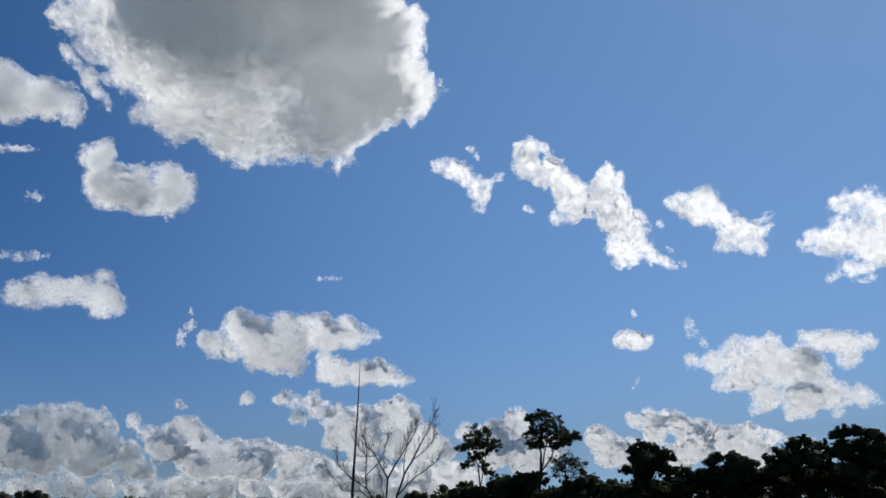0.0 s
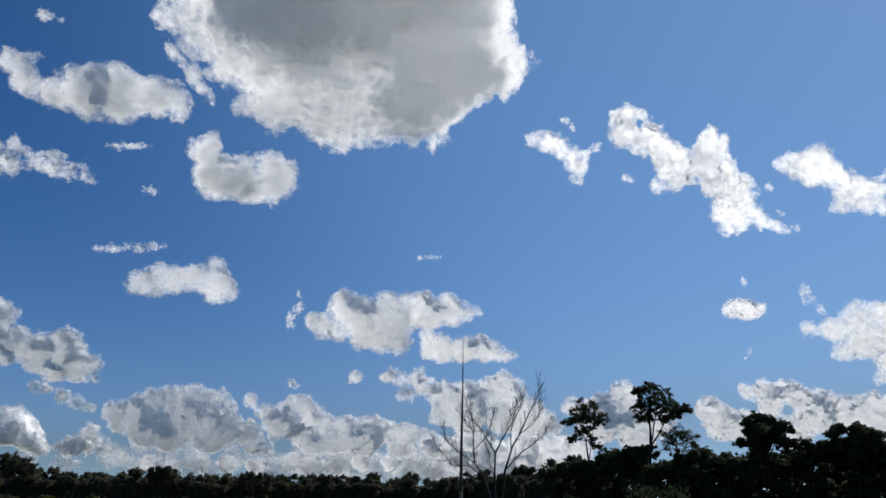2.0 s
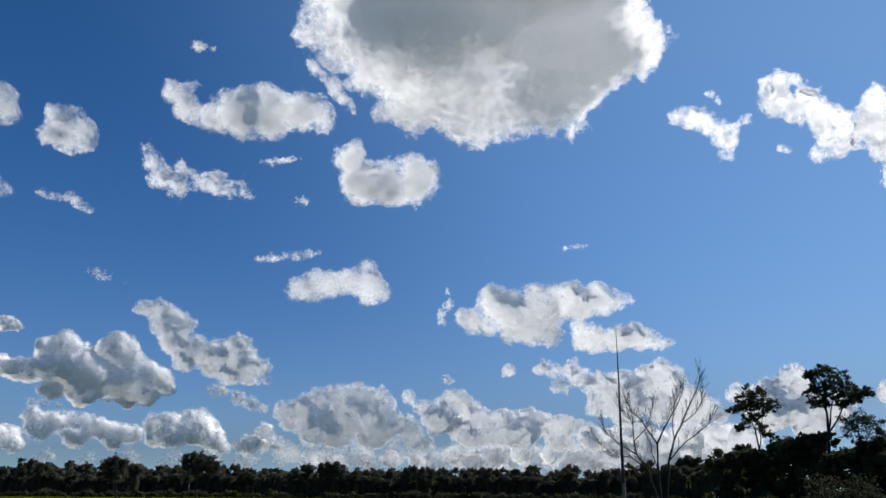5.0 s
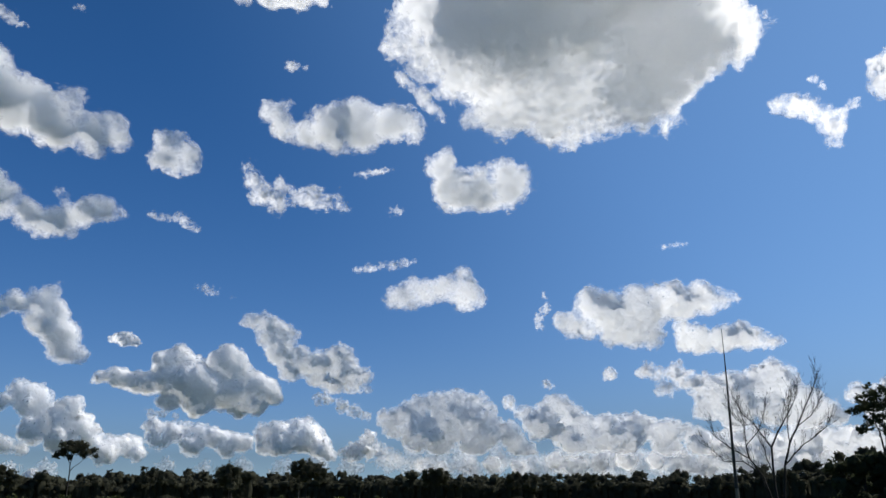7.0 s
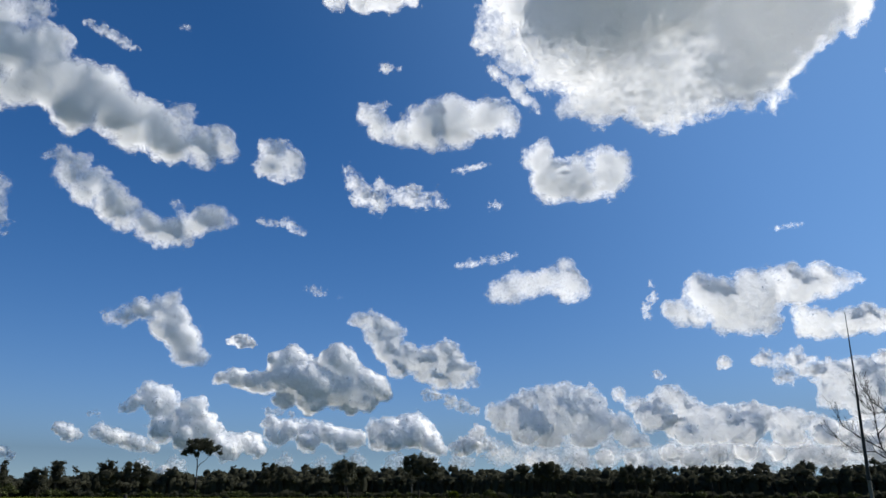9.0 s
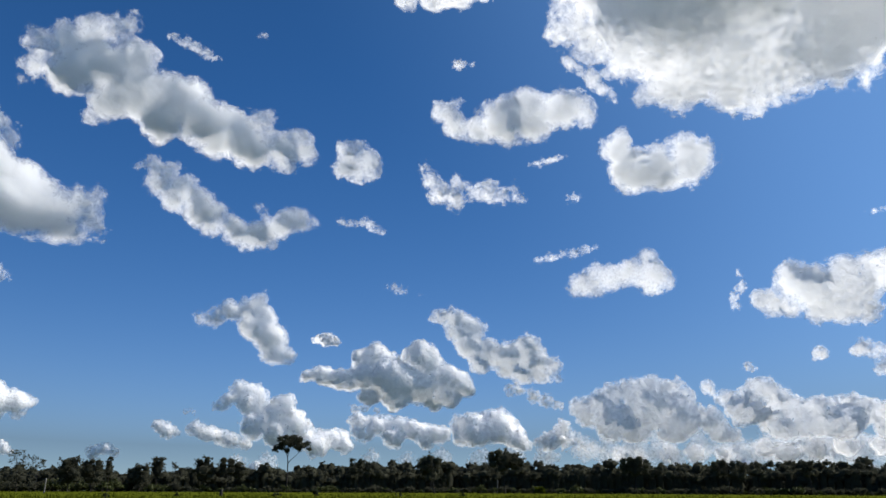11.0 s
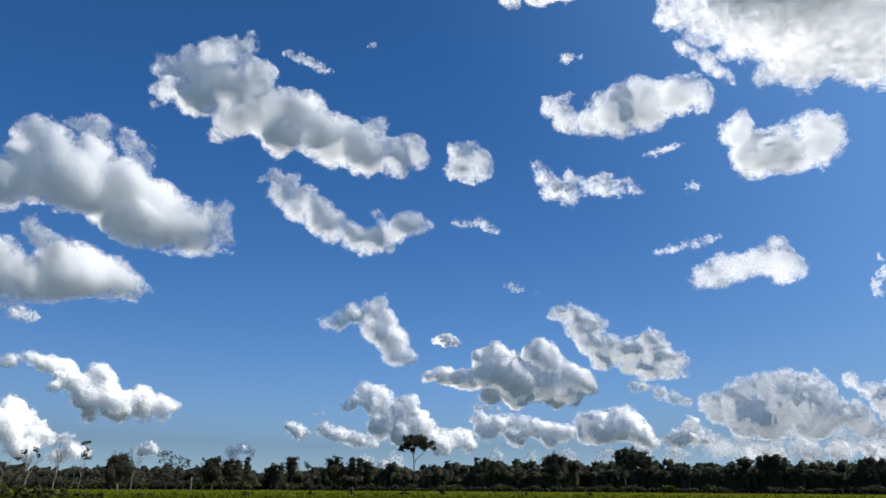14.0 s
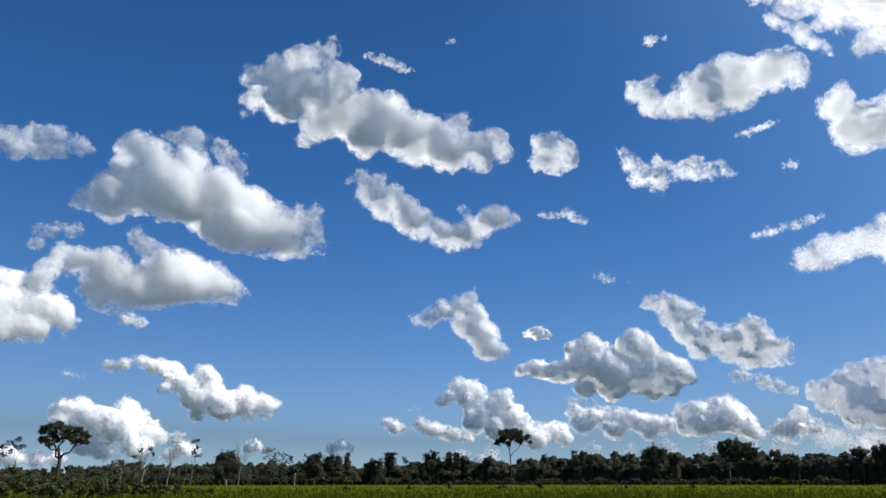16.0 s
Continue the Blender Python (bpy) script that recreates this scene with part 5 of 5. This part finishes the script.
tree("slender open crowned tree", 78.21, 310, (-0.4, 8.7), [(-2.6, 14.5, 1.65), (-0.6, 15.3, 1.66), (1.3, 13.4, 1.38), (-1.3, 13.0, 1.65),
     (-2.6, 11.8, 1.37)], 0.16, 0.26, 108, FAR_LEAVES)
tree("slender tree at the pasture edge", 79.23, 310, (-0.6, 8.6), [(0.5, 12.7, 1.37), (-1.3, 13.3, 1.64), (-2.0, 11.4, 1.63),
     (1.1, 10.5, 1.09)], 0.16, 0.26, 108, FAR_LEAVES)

# the large leafless tree
bare_limbs = [
    ([(-0.03, 1.30), (-0.08, 3.47), (-0.03, 5.41)], 0.11, 0.08),
    ([(-0.03, 5.41), (-0.53, 6.23), (-1.03, 7.06), (-1.64, 7.64), (-2.22, 8.83)], 0.08, 0.015),
    ([(-0.03, 5.41), (0.47, 6.39), (1.06, 7.33), (1.74, 8.45), (2.04, 9.28)], 0.09, 0.015),
    ([(0.29, 1.30), (0.69, 4.19), (1.18, 5.69)], 0.12, 0.08),
    ([(1.18, 5.69), (1.86, 6.91), (2.47, 8.15), (3.02, 9.18), (3.37, 10.10)], 0.09, 0.012),
    ([(0.69, 4.19), (1.76, 5.28), (2.83, 6.09), (3.60, 6.69), (3.92, 7.30)], 0.07, 0.012),
    ([(1.18, 5.69), (1.17, 7.12), (1.39, 8.16), (1.69, 8.99)], 0.05, 0.012),
    ([(1.81, 6.79), (2.71, 7.44), (3.29, 8.26), (3.42, 8.96)], 0.05, 0.012),
    ([(-0.27, 1.29), (-0.78, 3.46), (-1.55, 4.67), (-2.56, 5.28), (-3.59, 6.10), (-3.98, 7.06)], 0.09, 0.014),
    ([(-1.55, 4.67), (-1.67, 5.69), (-1.66, 7.14), (-1.86, 8.32)], 0.07, 0.012),
    ([(-1.68, 5.57), (-0.85, 6.39), (-0.40, 7.22), (-0.10, 8.18)], 0.05, 0.012),
    ([(-0.43, 1.29), (-0.97, 3.66), (-1.97, 4.47), (-3.22, 4.46), (-4.44, 5.81)], 0.08, 0.012),
    ([(-0.08, 3.47), (-0.43, 4.67), (-0.56, 5.49), (-0.23, 6.31)], 0.05, 0.012),
    ([(-1.03, 7.06), (-1.58, 6.93), (-2.15, 7.35), (-2.54, 8.20)], 0.03, 0.01),
]
BARE_TURN, BARE_FAR = -2.13, 60

root = tagged(new("bare_tree"), "large leafless tree with many fine upright twigs", "tree")
root.matrix_basis = spot(BARE_TURN, BARE_FAR)
for k, (path, r0, r1) in enumerate(bare_limbs):
    wood = Wood()
    p = np.array([(x, 0.0, z) for x, z in path])
    p[:, 1] = np.linspace(0, rng.uniform(-0.9, 0.9), len(p)) if k not in (0, 3) else 0
    fine = np.concatenate([bend(p[i], p[i + 1], 4, 0.02)[:-1] for i in range(len(p) - 1)] + [p[-1:]])
    if path[0][1] <= 0:
        fine[0, 2] = -0.2
    wood.limb(fine, 0.78 * r0, 0.8 * r1, 7)
    if k not in (0, 3):
        for i in range(2, len(fine)):
            for _ in range(3 if i > len(fine) // 3 else 2):
                way = fine[i] - fine[i - 1]; way /= np.linalg.norm(way)
                side = rng.normal(size=3); side[2] = abs(side[2]) + 0.3
                way = way + 0.75 * side / np.linalg.norm(side)
                twigs(wood, fine[i], way / np.linalg.norm(way), rng.uniform(0.4, 0.85), 0.011, 2, 0.5)
    child("limb", wood.mesh("limb", DARK_BARK), root)

# leafless and half-bare trees at the pasture's edge
bare_tree("grey leafless tree with a fine twiggy crown", 72.1, 345, 13.0, 0.16, 0.7)
bare_tree("twisted half-dead tree with a few leaf tufts", 70.7, 335, 14.0, 0.34, 0.75,
          [(-3.2, 11.0, 1.2), (-1.5, 13.5, 1.2), (1.8, 14.2, 1.3), (-2.6, 8.0, 1.0), (3.5, 12.0, 1.0)])
bare_tree("tall grey leafless tree with forked limbs", 69.1, 335, 18.5, 0.26, 0.5)
bare_tree("slim leafless tree above a dark bush", 64.45, 340, 17.0, 0.22, 0.45)
bare_tree("thin grey dead stem among shrubs", 68.0, 335, 12.0, 0.1, 0.3, level=2)
bare_tree("thin grey dead snag among shrubs", 67.6, 335, 12.0, 0.1, 0.3, level=2)

# bushes along the foot of the woods
for a in np.arange(-3.0, 82.0, 0.62):
    far = rng.uniform(372, 388)
    bush("low olive shrub at the foot of the far wood", float(a), far, rng.uniform(4, 8), rng.uniform(1.6, 4.2) + (2.0 if a > 52 else 0),
         0.4, 40, FAR_LEAVES if rng.random() < 0.6 else SCRUB)["group"] = "shrubs along the far wood"
for a, far, wide, tall in ((78.5, 80, 9, 2.2), (76.2, 84, 8, 2.4), (74.0, 88, 8, 2.3), (71.6, 90, 8, 2.1), (69.6, 96, 6, 1.6), (67.5, 110, 7, 1.5)):
    bush("olive green scrub thicket in the pasture", a, far, wide, tall, 0.11, 420, SCRUB, "thicket")
bush("tall bush with pale sunlit leaves before the dark wood", -13.1, 42, 4.2, 3.3, 0.085, 420, LEAVES)
bush("low spreading bush before the dark wood", -15.2, 40, 3.4, 2.2, 0.085, 360, LEAVES)
for a, far, wide, tall in ((-7.4, 62, 4.5, 2.3), (-9.6, 58, 4.5, 2.4), (-18.5, 56, 5.0, 2.2), (-4.6, 75, 5, 2.0)):
    bush("mound of tall green grass and scrub", a, far, wide, tall, 0.13, 330, SCRUB, "thicket")
bush("pale yellow-green bush at the wood's foot", 27.57, 366, 5.0, 3.4, 0.3, 140, TUFTS)

# rough grass over the pasture
def pasture():
    n = 20000
    a = np.radians(rng.uniform(-8, 86, n))
    far = 1 / rng.uniform(1 / 372, 1 / 42, n)
    n_blade = 4
    base = np.stack([-np.sin(a) * far, np.cos(a) * far, np.zeros(n)], 1)
    base = np.repeat(base, n_blade, 0)
    base[:, :2] += rng.normal(size=(len(base), 2)) * 0.25
    k = len(base)
    tall = np.repeat(rng.uniform(0.25, 0.75, n) ** 1.3, n_blade) * rng.uniform(0.7, 1.2, k)
    turn = rng.uniform(0, 2 * np.pi, k)
    side = np.stack([np.cos(turn), np.sin(turn), np.zeros(k)], 1) * rng.uniform(0.03, 0.09, (k, 1))
    tip = rng.normal(size=(k, 3)) * 0.14
    tip[:, 2] = tall
    mid = tip * (0.45, 0.45, 0.6)
    quad = np.stack([base - side, base + side, base + mid + side * 0.7, base + tip], 1)
    tagged(new("grass", mesh_of("grass", quad.reshape(-1, 3), np.arange(4 * k).reshape(-1, 4), TUFTS, False)),
           "rough bright green pasture grass in tufts", "grass", kind="stuff")


pasture()

# weathered posts in the pasture
def post(label, turn, far, tall, r, mat, lean=0.0):
    wood = Wood()
    wood.limb([(0, 0, -0.3), (lean * 0.3, 0, tall * 0.3), (lean * 0.7, 0, tall * 0.7), (lean, 0, tall)], r, r * 0.86, 8)
    k = len(wood.verts[0])
    wood.faces.append(np.array([[k - 8, k - 7, k - 6, k - 5], [k - 8, k - 5, k - 4, k - 1], [k - 4, k - 3, k - 2, k - 1]]))
    ob = tagged(new("post", wood.mesh("post", mat)), label, "post")
    ob.matrix_basis = spot(turn, far)
    return ob


post("pale weathered wooden post beside scrub", 60.62, 260, 4.3, 0.2, GREY_BARK, 0.1)
post("short pale broken post in the grass", 65.2, 260, 2.2, 0.24, GREY_BARK, -0.2)
post("short dark charred stump in the grass", 49.7, 190, 1.5, 0.42, DARK_BARK, 0.1)
post("pale dead trunk before the far wood", 30.5, 382, 6.0, 0.2, GREY_BARK, 0.3)
bush("small dark sapling alone in the pasture", 43.33, 170, 1.0, 2.0, 0.16, 70, LEAVES, "sapling")
for a, far in ((57.0, 150), (52.6, 175), (46.0, 160), (37.5, 180), (63.5, 140), (33.0, 200), (66.8, 130)):
    bush("low weed clump in the pasture", a, far, rng.uniform(1.0, 2.0), rng.uniform(0.7, 1.2), 0.14, 70, SCRUB, "weed_clump")["group"] = "weeds in the pasture"

# the tall thin pole
root = tagged(new("pole"), "tall thin dark tapering pole with a pale foot", "pole")
root.matrix_basis = spot(0.36, 25)
wood = Wood()
wood.limb([(0, 0, -0.3), (0.01, 0, 1.0), (0.0, 0, 2.1)], 0.05, 0.055, 10)
child("foot", wood.mesh("foot", GREY_BARK), root, "pale weathered lower length")
wood = Wood()
wood.limb([(0.0, 0, 2.1), (0.005, 0, 2.8), (0.015, 0, 3.6), (0.03, 0, 4.4), (0.045, 0, 5.2), (0.052, 0, 6.0), (0.055, 0, 6.82)], 0.056, 0.008, 10)
child("mast", wood.mesh("mast", POLE_BLACK), root, "dark tapering upper length")
